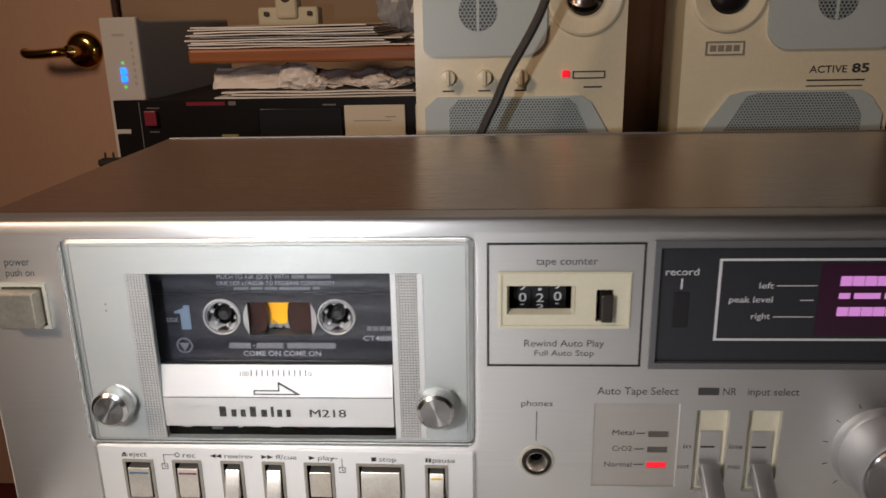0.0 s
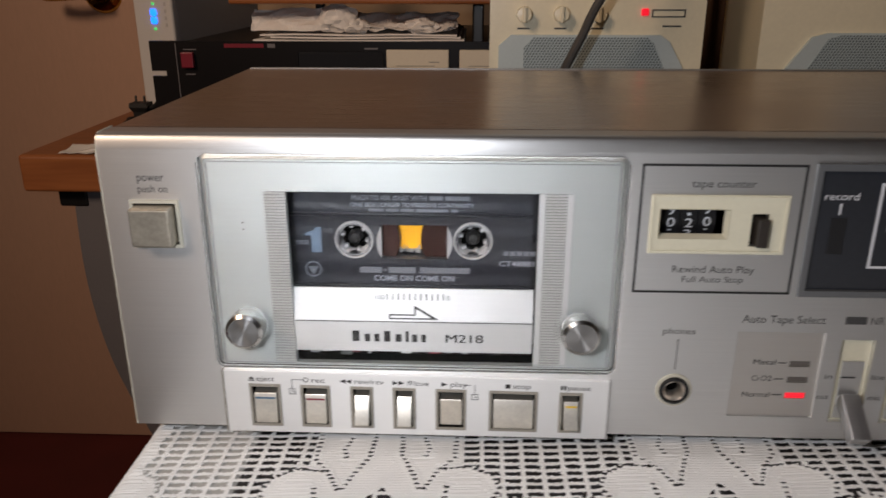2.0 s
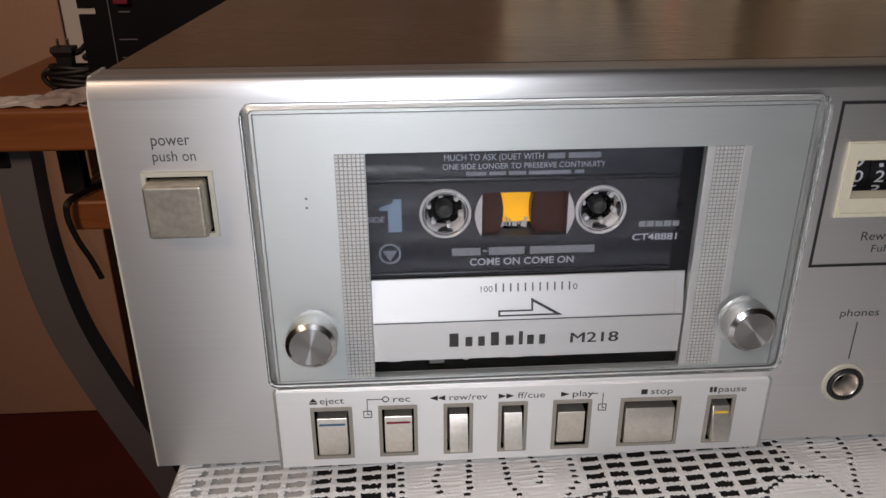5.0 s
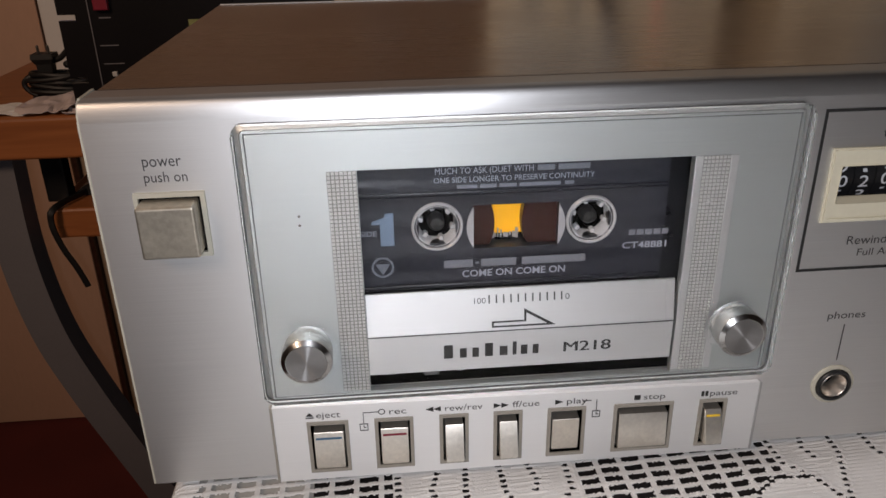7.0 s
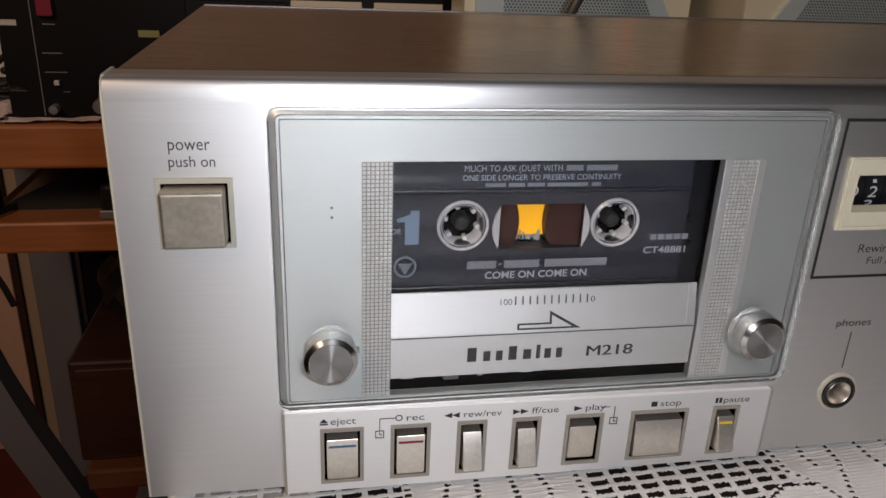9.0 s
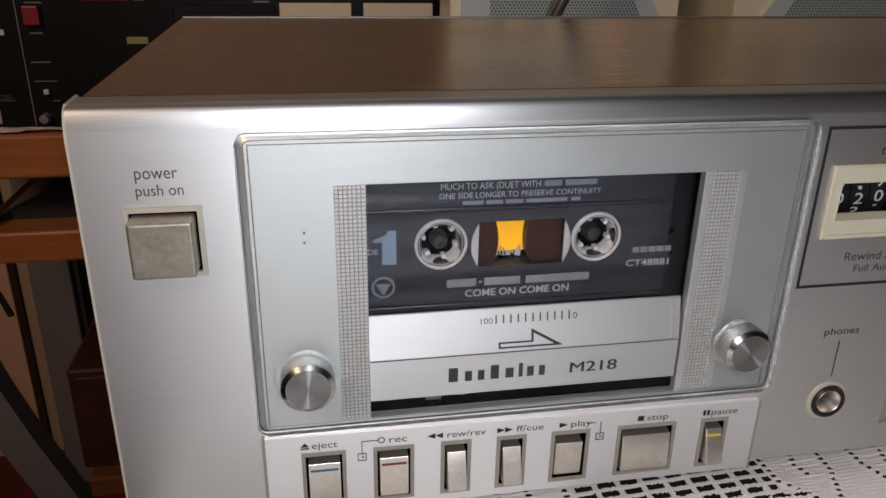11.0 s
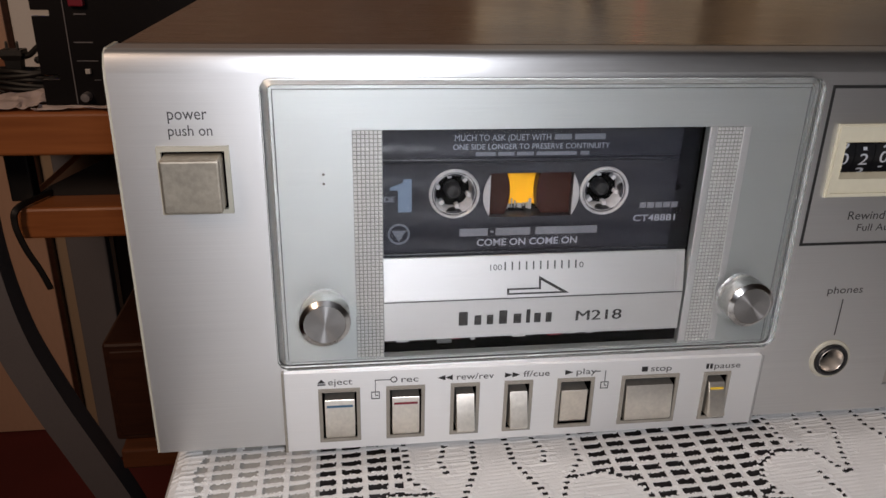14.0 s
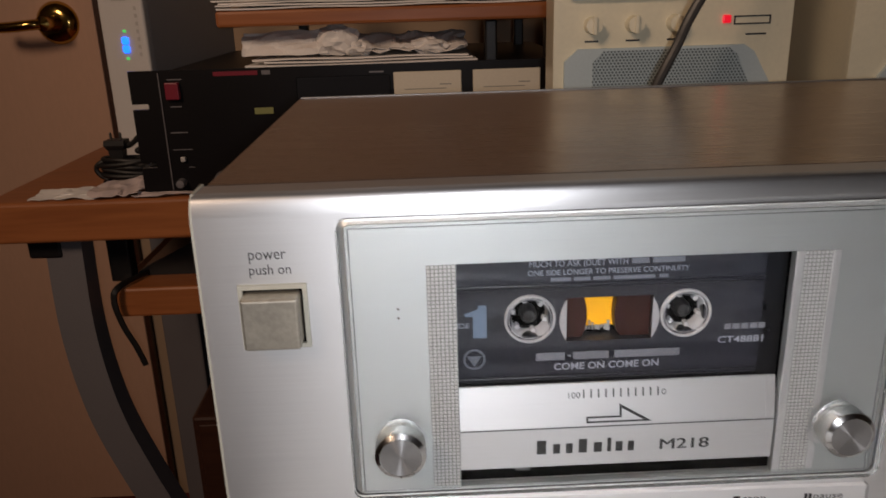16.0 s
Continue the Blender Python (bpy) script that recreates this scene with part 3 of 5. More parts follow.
# ---- plugs, bag and boxes round the desk ----
plug = thing("cable_bundle", "black cable coiled on the desk with its plug upright", "cable", -268, 640, -15)
for k in range(8):
    rng = random.Random(17 + k)
    rx, ry, z0, lift = rng.uniform(22, 33), rng.uniform(10, 17), -12.2 + 2.9 * k, rng.uniform(-2, 4)
    pts = [(-264 + rng.uniform(-3, 3) + rx * math.cos(a * 0.72 + k), 640 + ry * math.sin(a * 0.72 + k), z0 + lift * math.cos(a * 0.72) + rng.uniform(0, 2)) for a in range(9)]
    part("cable", tube(bmesh.new(), pts, 2.6, 8), CABLE, plug, smooth=True)
part("cable", tube(bmesh.new(), [(-288, 634, -11.5), (-296, 634, -6), (-299, 634, 1), (-293, 634, 7), (-282, 636, 9), (-270, 638, 6)], 2.8, 8), CABLE, plug, smooth=True)
part("cable", tube(bmesh.new(), [(-270, 640, 22), (-260, 638, 25), (-250, 636, 33), (-240, 635, 37), (-230, 635, 34), (-226, 636, 18), (-230, 638, -4), (-248, 640, -8)], 2.8, 8), CABLE, plug, smooth=True)
bm = bmesh.new()
for z0, z1, w0, w1 in ((9, 20, 7.5, 8.5), (19.9, 25, 9, 12), (24.9, 30, 12.2, 11.4)):
    made = rbox(bm, -1, 1, -1, 1, z0, z1, 0).verts[-8:]
    for v in made:
        w = w0 if v.co.z < (z0 + z1) / 2 else w1
        v.co = (-276 + 0.9 * w * v.co.x, 640 + 0.75 * w * v.co.y, v.co.z)
head = part("plug", bm, CABLE, plug, "black moulded mains plug")
for x in (-281, -271):
    part("pin", lathe_up(x, 640, 29.8, 38, 1.4), CABLE_GREY, head, "dull metal pin")
TISSUE = material("thin_tissue", (0.62, 0.52, 0.50), 0.9, 0.0, 0.12, (90, 90, 90), 30, bump=0.3)
scrap = link_mesh("paper_scrap", rumpled(bmesh.new(), -338, -272, 560, 592, -14.6, 3.5, 2.0, 3.3), PAPER)
tagged(scrap, "torn strip of white paper on the desk edge", "paper")
bm = rumpled(bmesh.new(), -280, -231, 558, 612, -14.2, 6.5, 4.0, 7.9, 18, 12)
rumpled(bm, -236, -150, 557.5, 567.5, -14.6, 4.5, 0.5, 4.6, 26, 4)
tagged(link_mesh("tissue", bm, TISSUE), "crumpled thin pinkish white tissue on the desk edge", "tissue")
hang = link_mesh("hanging_strap", tube(bmesh.new(), [(-258, 640, -117), (-277, 588, -117), (-282, 581, -132), (-277, 582, -160), (-268, 584, -185), (-262, 586, -208)], 3.5, 8, 0.5), CABLE, True)
tagged(hang, "black strap hanging from the lower desk shelf", "strap")
bag = link_mesh("laptop_bag", prism(bmesh.new(), [(-270, -120.8), (260, -120.8), (260, -64), (-150, -64), (-200, -80), (-262, -110), (-272, -117)], 632, 900), BLACK, True)
tagged(bag, "flat black bag lying on the lower desk shelf", "bag")
dev = thing("set_top_box", "black box with a rounded grey rim on the shelf", "box", -60, 610, -121)
part("body", boxed(-172, 60, 598, 626, -120.8, -82, 8, 3), BLACK, dev)
part("rim", boxed(-172, 60, 595, 597.8, -120, -111, 1.2), STEEL, dev)
case = thing("wooden_box", "dark brown wooden box on the bottom desk shelf", "box", -100, 700, -428)
part("cabinet", boxed(-234, 40, 620, 880, -427.6, -295, 4), WOOD_DARK, case)
part("front_board", boxed(-226, 32, 616, 619.9, -419, -303, 2), WOOD_DARK, case)
tote = link_mesh("black_bag", crumpled(bmesh.new(), -92, 726, -228, 118, 88, 70, 9.3), CABLE)
tagged(tote, "black soft bag on the dark wooden box", "bag")

SHIFT = Vector((0, 0, 0))
# ---- the table with its lace cloth ----
table = thing("side_table", "dark wooden table under a lace cloth", "table", 400, 60, -680)
part("tabletop", boxed(6, 800, -420, 470, -26, -2.2, 3, 3), TABLE, table)
for x, y in ((40, -390), (760, -390), (40, 440), (760, 440)):
    part("leg", boxed(x - 20, x + 20, y - 20, y + 20, -680, -26.2, 3), TABLE, table)

AXIS, PERIOD, SLANT = 97.0, 118.0, 0.062
CURVES = (((26, -8), (25.5, 8), (20, 15), (14, 28)), ((5, -8), (6, 6), (11, 18), (14, 28)),
          ((22, 15), (31, 14), (39, 19), (41.5, 26), (38, 34), (29, 41), (24, 50)), ((23, 25), (22, 33), (21, 42)),
          ((40, 34), (48, 31.5), (56, 34), (59, 42)), ((14, -5), (16, 2), (14, 9)))
DOTTED = []
for line in CURVES:
    for (ax, av), (bx, bv) in zip(line, line[1:]):
        count = max(1, round(math.hypot(bx - ax, bv - av) / 2.55))
        DOTTED += [(ax + (bx - ax) * k / count, av + (bv - av) * k / count) for k in range(count)]


def lace_parts(x, v2, rough):
    """Where the lace is open at x and at v2 along its slanted rows, and how its threads rise. rough: ragged edges."""
    a = np.abs((x - AXIS + PERIOD / 2) % PERIOD - PERIOD / 2)
    rise = np.zeros_like(x)
    dots = np.zeros(x.shape, bool)
    for da, dv in DOTTED:
        q = ((a - da) / 1.05) ** 4 + ((v2 - dv) / 0.85) ** 4
        dots |= q < 1 + 0.7 * rough
        rise += 0.14 * np.exp(-((np.sqrt(((a - da) / 1.2) ** 2 + (v2 - dv) ** 2) - 1.5) / 0.5) ** 2)
    lobe = (np.hypot((a - 31) / 10.5, (v2 - 27) / 13) < 1) | (np.hypot((a - 52) / 13, (v2 - 48) / 16) < 1)
    net = (a > 27.5) & ~lobe & (v2 < 62)
    heart = (v2 > 24) & (a < (v2 - 23) * 0.62) & (v2 < 47)
    along = (x + 0.12 * np.sin(v2 * 1.9)) % 7.35 - 3.675
    across = (v2 + 0.1 * np.sin(x * 0.43)) % 4.0 - 2.0
    slot = (np.abs(along) < 2.9 + 0.4 * rough) & (np.abs(across) < 1.4 + 0.3 * rough)
    open_net = net | heart
    rise += np.where(open_net, 0.16 * np.cos(np.clip(across - 2.0 * np.sign(across), -1, 1) * 1.5) + 0.14 * (np.abs(along) > 2.6), 0)
    weave = 0.07 * np.sin(v2 * 2 * np.pi / 1.5) * (0.6 + 0.4 * np.sin(x * 0.5 + v2 * 0.3))
    tufts = (np.hypot((a - 13.5) / 6, (v2 - 2) / 9) < 1) | (np.hypot((a - 29) / 6, (v2 - 25) / 8) < 1)
    rise += np.where(open_net, 0.0, weave) + np.where(tufts, 0.22 * np.maximum(0, np.sin(v2 * 2 * np.pi / 2.4)) ** 3, 0)
    border = x < 11 + 0.8 * np.sin(v2 * 0.42)
    rise += np.where(x < 13, 0.25 * np.maximum(0, np.sin(v2 * 2 * np.pi / 2.1)) ** 2, 0)
    return ((slot & open_net) | dots) & ~border, rise


def lace_sheet():
    nx, ny, cx, cy = 650, 325, 0.525, 0.4
    rng = np.random.default_rng(5)
    xs, rows = 4.5 + np.arange(nx + 1) * cx, -40 + np.arange(ny + 1) * cy
    gx, gv = np.meshgrid(xs, rows, indexing="ij")
    gy = SLANT * (gx - AXIS) - gv
    rough = rng.normal(0, 0.5, gx.shape)
    hole, _ = lace_parts(gx[:-1, :-1] + cx / 2, gv[:-1, :-1] + cy / 2, np.clip(rough[:-1, :-1], -1, 1) * 0.6)
    _, rise = lace_parts(gx, gv, rough)
    edge = np.zeros(gx.shape, bool)
    edge[:-1, :-1] |= hole
    edge[1:, :-1] |= hole
    edge[:-1, 1:] |= hole
    edge[1:, 1:] |= hole
    px = gx + rng.uniform(-0.1, 0.1, gx.shape)
    py = gy + rng.uniform(-0.08, 0.08, gx.shape)
    pz = -0.95 + rng.uniform(-0.02, 0.02, gx.shape) + 0.3 * np.sin(gx * 0.09) * np.sin(gy * 0.13) + rise - 1.3 * np.clip((9 - gx) / 4.5, 0, 1) ** 2
    fuzz = rng.random(gx.shape) < np.where(edge, 0.2, 0.003)
    pz += np.where(fuzz & (gy < -2), rng.uniform(0.1, 0.45, gx.shape), 0)
    verts = np.stack([px, py, pz], -1).reshape(-1, 3).tolist()
    ii, jj = np.nonzero(~hole)
    q = ii * (ny + 1) + jj
    faces = np.stack([q, q + 1, q + ny + 2, q + ny + 1], -1).tolist()

    def quad(x0, x1, y0, y1, z0=-0.9, z1=-0.9):
        k = len(verts)
        verts.extend([(x0, y0, z0), (x1, y0, z1), (x1, y1, z1), (x0, y1, z0)])
        faces.append((k, k + 1, k + 2, k + 3))

    right, near = xs[-1], -75
    quad(right, 830, -440, 480)
    quad(4.5, right, 30, 480, -1.65, -1.65)
    quad(4.5, right, -440, near, -1.65, -1.65)
    for x0, x1, z0, z1 in ((3.2, 4.5, -4.2, -2.2), (2.4, 3.2, -8, -4.2), (1.8, 2.4, -60, -8), (0.5, 1.8, -140, -60)):
        quad(x0, x1, -440, 480, z0, z1)
    me = bpy.data.meshes.new("lace_cloth")
    me.from_pydata([(x * 0.001, y * 0.001, z * 0.001) for x, y, z in verts], [], faces)
    me.materials.append(LACE)
    ob = new("lace_cloth", me)
    s = ob.modifiers.new("thread", "SOLIDIFY")
    s.thickness, s.offset = 0.0005, 0.0
    return tagged(ob, "white lace tablecloth with net and flower pattern", "tablecloth")


lace = lace_sheet()
lining = tagged(link_mesh("cloth_lining", boxed(6.5, 46, -400, 430, -2.15, -1.75), LINING), "grey lining strip under the edge of the lace cloth", "lining")


# ---- the loudspeakers ----
SHIFT = Vector((3, 0, -1.5))

def loudspeaker(x0, label, width=139):
    """Cream moulded cabinet with blue-grey grilles."""
    sp = thing("loudspeaker", label, "loudspeaker", x0 + 69, 340, 0, "desktop loudspeakers")
    bm = bmesh.new()
    prism(bm, rounded(x0, x0 + width, 0, 265, (4, 4, 10, 10)), 276, 420)
    front = [e for e in bm.edges if all(abs(v.co.y - 276) < 0.1 for v in e.verts)]
    bmesh.ops.bevel(bm, geom=front, offset=3, segments=3, affect="EDGES")
    for v in bm.verts:
        if v.co.y > 400:
            v.co.x = x0 + 69.5 + (v.co.x - x0 - 69.5) * 0.72
    part("cabinet", bm, BOX_CREAM, sp, smooth=True)
    return sp


GRILLE_HOLE = perforated("slot_mesh", (0.34, 0.40, 0.41), (0.06, 0.07, 0.075), 0.0026, 0.36)


def grille(sp, points, hole=None):
    bm = prism(bmesh.new(), points, 273.2, 276.5)
    rim = part("grille", bm, GRILLE_RIM, sp, "blue-grey grille")
    cx, cz = sum(p[0] for p in points) / len(points), sum(p[1] for p in points) / len(points)
    if hole:
        part("slotted_plate", lathe(bmesh.new(), *hole, [(12.5, 273.1), (12.5, 272.9), (0.05, 272.9)], 40), GRILLE_HOLE, rim, "round slotted opening")
        part("bar", boxed(hole[0] - 0.9, hole[0] + 0.9, 272.5, 272.85, hole[1] - 12.4, hole[1] + 12.4), GRILLE_RIM, rim)
        return
    inner = [(cx + (x - cx) * 0.76, cz + (z - cz) * 0.94 + 1) for x, z in points]
    part("mesh", prism(bmesh.new(), inner, 272.6, 273.1), GRILLE, rim, "fine perforated mesh")


def ringed(sp, cx, cz, r, lens, label):
    t = part("tweeter", lathe(bmesh.new(), cx, cz, [(r + 12, 276.2), (r + 11, 274.2), (r + 9.5, 273.4), (r + 2, 275.2), (r, 275.9)], 40), BOX_CREAM, sp, label, True)
    part("dome", lathe(bmesh.new(), cx, cz, [(r, 275.8), (r * 0.8, 272.5), (r * 0.4, 270.6), (0.1, 270)], 40), lens, t, smooth=True)


sp = loudspeaker(134, "cream plastic loudspeaker with controls and red light")
grille(sp, rounded(140, 221, 159, 240, (6, 14, 14, 6)), (176, 187))
grille(sp, [(140, 8), (268, 8), (268, 99), (251, 128), (245, 132), (148, 132), (140, 125)])
ringed(sp, 245.5, 195, 13.5, CHROME, "shiny metal tweeter")
for x in (156, 180, 204):
    k = part("knob", lathe(bmesh.new(), x, 145, [(5, 276), (4.6, 268), (0.1, 267.6)], 24), BOX_CREAM, sp, smooth=True)
    part("grip", boxed(x - 1.2, x + 1.2, 266, 268, 140, 150, 0.6), BOX_CREAM, k)
    bars([(x - 4, x + 4, 135.5, 136.5)], 275.7, INK_GREY, sp)
part("light", boxed(231.5, 236.5, 274.2, 275.9, 144, 148.6, 0.8), RED_GLOW, sp, "lit red lamp")
part("badge", plate(bmesh.new(), 238.5, 260, 143, 148, 275.4, 0.6, [(239.3, 259.2, 143.8, 147.2)]), INK_GREY, sp)
bars([(246, 258, 137, 138)], 275.7, INK_GREY, sp)

sp = loudspeaker(309.6, "cream plastic loudspeaker with grey model lettering", 136)
grille(sp, rounded(362, 440, 160, 240, (14, 6, 6, 14)), (404, 190))
grille(sp, [(318, 8), (441, 8), (441, 118), (433, 129), (425, 133.5), (352, 133.5), (342, 131), (318, 98)])
ringed(sp, 337, 195, 13, BLACK, "dark tweeter")
part("badge", plate(bmesh.new(), 324, 349, 156.5, 165.5, 275.2, 0.8, [(325, 348, 157.5, 164.5)]), KEY_FRAME, sp)
bars([(327, 331, 159, 163), (332, 336, 159, 163), (337, 341, 159, 163), (342, 346, 159, 163)], 275.6, KEY_FRAME, sp, "maker_mark")
lettering("ACTIVE", 392, 416, 144.5, 4.5, 275.7, INK_GREY, sp, 0.01)
lettering("85", 419, 430, 144.5, 5.5, 275.7, INK_GREY, sp, 0.03)
bars([(391, 428, 139.2, 140.2), (391, 427, 135.6, 136.4)], 275.7, INK_GREY, sp)
vent = [(352 + k * 0.5, 182 + k * 4) for k in range(4)]
bars([(x, x + 3, z, z + 1.6) for x, z in vent], 275.7, INK_GREY, sp, "vent")
lead = link_mesh("audio_cable", tube(bmesh.new(), [(150, 226, 6), (164, 222, 80), (178, 220, 116), (187.5, 220, 136), (194, 220, 151), (215, 220, 191), (226, 224, 240), (223, 290, 265), (212, 370, 271)], 2.7, 10), CABLE_GREY, True)
tagged(lead, "dark grey cable hanging in front of the loudspeaker", "cable")

# ---- the cassette deck ----
SHIFT = Vector((0, 0, 0))
W, TOP = 430.0, 117.5
KEY_ROW = (("eject", 46.5, 58.1, BLUE), ("rec", 65.4, 76.4, RED), ("rew", 83.8, 92.2, None), ("ff", 99.4, 107.8, None),
           ("play", 115.1, 126.3, None), ("stop", 134.6, 152.3, None), ("pause", 160.1, 168.5, YELLOW))
LEFT = 1.9
DOOR_X0, DOOR_X1, DOOR_Z0, DOOR_Z1 = 36.3, 178.7, 33.6, 111.5
deck = thing("cassette_deck", "silver cassette deck with a clear door on the lace cloth", "cassette deck", 215, 90, 0)

holes = [(DOOR_X0 + 0.4, DOOR_X1 - 0.4, DOOR_Z0 + 0.6, 109.7), (44, 171, 8.5, 26), (188.9, 213.9, 82.3, 95.1), (220, 226.0, 81.0, 92.8),
         (239, 400, 63.5, 109.6), (196.7, 205.3, 21.7, 30.3), (221.2, 251.5, 15.5, 49.5), (257.4, 269, 14, 47), (275.6, 287.2, 14, 47)]
bm = plate(bmesh.new(), LEFT, W, 6.8, 112.6, 0, 3, holes)
part("fascia", bm, ALU, deck, "brushed aluminium front", True)
part("top_rail", sweep_x(bmesh.new(), [(0, 112.6), (0.05, 113.4), (0.16, 114.3), (0.33, 115.2), (0.56, 116.1), (0.9, 116.8), (1.4, 117.24), (2.1, 117.42), (5, 117.48), (5, 115), (4, 113), (3, 112.6)], LEFT, W), RAIL, deck, "rounded polished top edge", True)
part("top_strip", sweep_x(bmesh.new(), [(5.02, 115), (5.02, 117.48), (12.9, TOP), (12.9, 115)], LEFT, W), TOP_STRIP, deck, "satin metal strip along the top")
for x0, x1 in ((LEFT - 0.8, LEFT - 0.05), (W + 0.05, W + 0.8)):
    part("end_cap", sweep_x(bmesh.new(), [(0.6, 6.4), (0.6, 111), (1.2, 114), (2.4, 116.4), (4.2, 117.6), (14, 117.8), (14, 6.4)], x0, x1), IVORY, deck, "ivory edge")
bm = bmesh.new()
sweep_x(bm, [(13, 116.2), (13, 117.45), (13.3, 117.6), (180, 118.6), (182, 117.8), (182, 116.2)], LEFT + 1, W - 1)
rbox(bm, LEFT + 1, LEFT + 2.2, 13, 182, 4.4, 116.2), rbox(bm, W - 2.2, W - 1, 13, 182, 4.4, 116.2)
part("cover", bm, COVER, deck, "brown-grey brushed metal lid")
part("cover_lip", boxed(LEFT + 1.5, W - 1.5, 180.2, 182.4, 118.65, 119.2, 0.2), ALU_BRIGHT, deck)
part("back_plate", boxed(LEFT + 2.4, W - 2.4, 179, 181.5, 5, 116), BLACK, deck)
part("bottom_plate", boxed(LEFT + 2.4, W - 2.4, 9, 178.8, 4.2, 7), BLACK, deck)
for x, y in ((30, 30), (390, 30), (30, 160), (390, 160)):
    pad = lathe(bmesh.new(), 0, 0, [(9, -4.2), (9, 0.4)], 20, caps=True)
    bmesh.ops.transform(pad, matrix=Matrix.Translation((x, y, 0)) @ Matrix.Rotation(radians(-90), 4, "X"), verts=pad.verts)
    part("foot", pad, BLACK, deck)
bm = bmesh.new()
rbox(bm, 36, 179, 27, 28, 30, 113), rbox(bm, 35, 36, 3.2, 28, 30, 113), rbox(bm, 179, 180, 3.2, 28, 30, 113)
rbox(bm, 36, 179, 3.2, 28, 29.2, 30), rbox(bm, 36, 179, 3.2, 28, 113, 114)
part("well", bm, WELL, deck, "dark cassette well")
part("key_well", boxed(40, 176, 8, 9, 4.5, 28.9), WELL, deck)
part("right_well", boxed(182, 428, 16, 17, 6, 112), WELL, deck)

# power switch
power = part("power_button", boxed(12.4, 26.3, -6.5, 6, 80.0, 93.4, 0.7, 3), POWER_METAL, deck, "worn square metal push button")
part("surround", plate(bmesh.new(), 11.0, 28.0, 78.2, 95.2, -1.2, 1.15, [(12.1, 26.9, 79.3, 94.1)]), IVORY, power)
part("slot", boxed(12.1, 26.9, -0.2, -0.05, 79.3, 94.1), WELL, power)
lettering("power", 14.4, 23.5, 101.6, 2.9, -0.08, INK_GREY, deck)
lettering("push on", 14.2, 24.4, 97.7, 2.6, -0.08, INK_GREY, deck)

# cassette door
cdoor = part("cassette_door", plate(bmesh.new(), 39.2, 175.8, 34.95, 108.8, -1.2, 2.4, [(65, 149.9, 35.1, 98.9)]), DOOR_ALU, deck, "grey aluminium cassette door")
bm = prism(bmesh.new(), rounded(DOOR_X0, DOOR_X1, DOOR_Z0, DOOR_Z1, (2.5, 2.5, 2.5, 2.5)), -3.9, -1.75)
front = [e for e in bm.edges if all(abs(v.co.y + 3.9) < 0.01 for v in e.verts)]
bmesh.ops.bevel(bm, geom=front, offset=0.9, segments=4, affect="EDGES", profile=0.5)
cover = part("clear_cover", bm, CLEAR, cdoor, "clear plastic cover", True)
cover.visible_shadow = False


def inset(dx, dz):
    return DOOR_X0 + dx, DOOR_X1 - dx, DOOR_Z0 + 0.5 * dz, DOOR_Z1 - dz


# dark slit round the door, a pale sloping rim, a groove, a flat lip and an inner line
for a, b, r, y0, y1, mat in (((0.1, 0.1), (0.34, 0.3), 2.5, -1.2, -1.2, RIM_DARK), ((0.35, 0.31), (1.75, 1.45), 2.4, -0.4, -1.3, RIM_METAL),
                             ((1.76, 1.46), (1.96, 1.62), 1.5, -1.0, -1.0, RIM_DARK), ((1.97, 1.63), (2.62, 2.4), 1.3, -1.4, -1.4, DOOR_ALU),
                             ((2.63, 2.41), (2.86, 2.66), 1.0, -1.1, -1.1, RIM_DARK)):
    ring = frame_ring(bmesh.new(), inset(*a), inset(*b), r, y0, y1, 0.6)
    part("rim", ring, mat, cdoor, "dark groove" if mat is RIM_DARK else "bright rim")
bm = bmesh.new()
sweep_x(bm, [(-1.0, 40), (-1.0, 51.4), (-0.8, 51.5), (-0.8, 51.8), (-0.95, 51.9), (1.3, 63.4), (1.8, 63.5), (3.2, 62), (3.2, 40)], 65.1, 149.3)
part("name_block", bm, ALU_BRIGHT, cdoor, "bright silver block with lettering")
part("block_end", sweep_x(bmesh.new(), [(-1.12, 52.2), (1.02, 63.0), (1.5, 63.0), (0.5, 52.2)], 146.9, 149.25), ALU_BRIGHT, cdoor)
part("seam", boxed(65.2, 149.2, -1.06, -0.99, 51.45, 51.75), INK_GREY, cdoor)
part("slot_bits", boxed(65.1, 149.8, 9, 10, 34.0, 39.9), WELL, cdoor)
for k in range(14):
    rng = random.Random(k)
    x = 68 + 5.6 * k + rng.uniform(-1, 1)
    part("tape_head", boxed(x, x + rng.uniform(1.2, 4.5), 3 + rng.uniform(0, 3), 8.9, 36.0 + rng.uniform(0, 1.4), 37.6 + rng.uniform(0, 1.8), 0.3), (RIM_GREY, RIM_METAL, RIM_DARK, RED, RIM_GREY)[k % 5], cdoor)
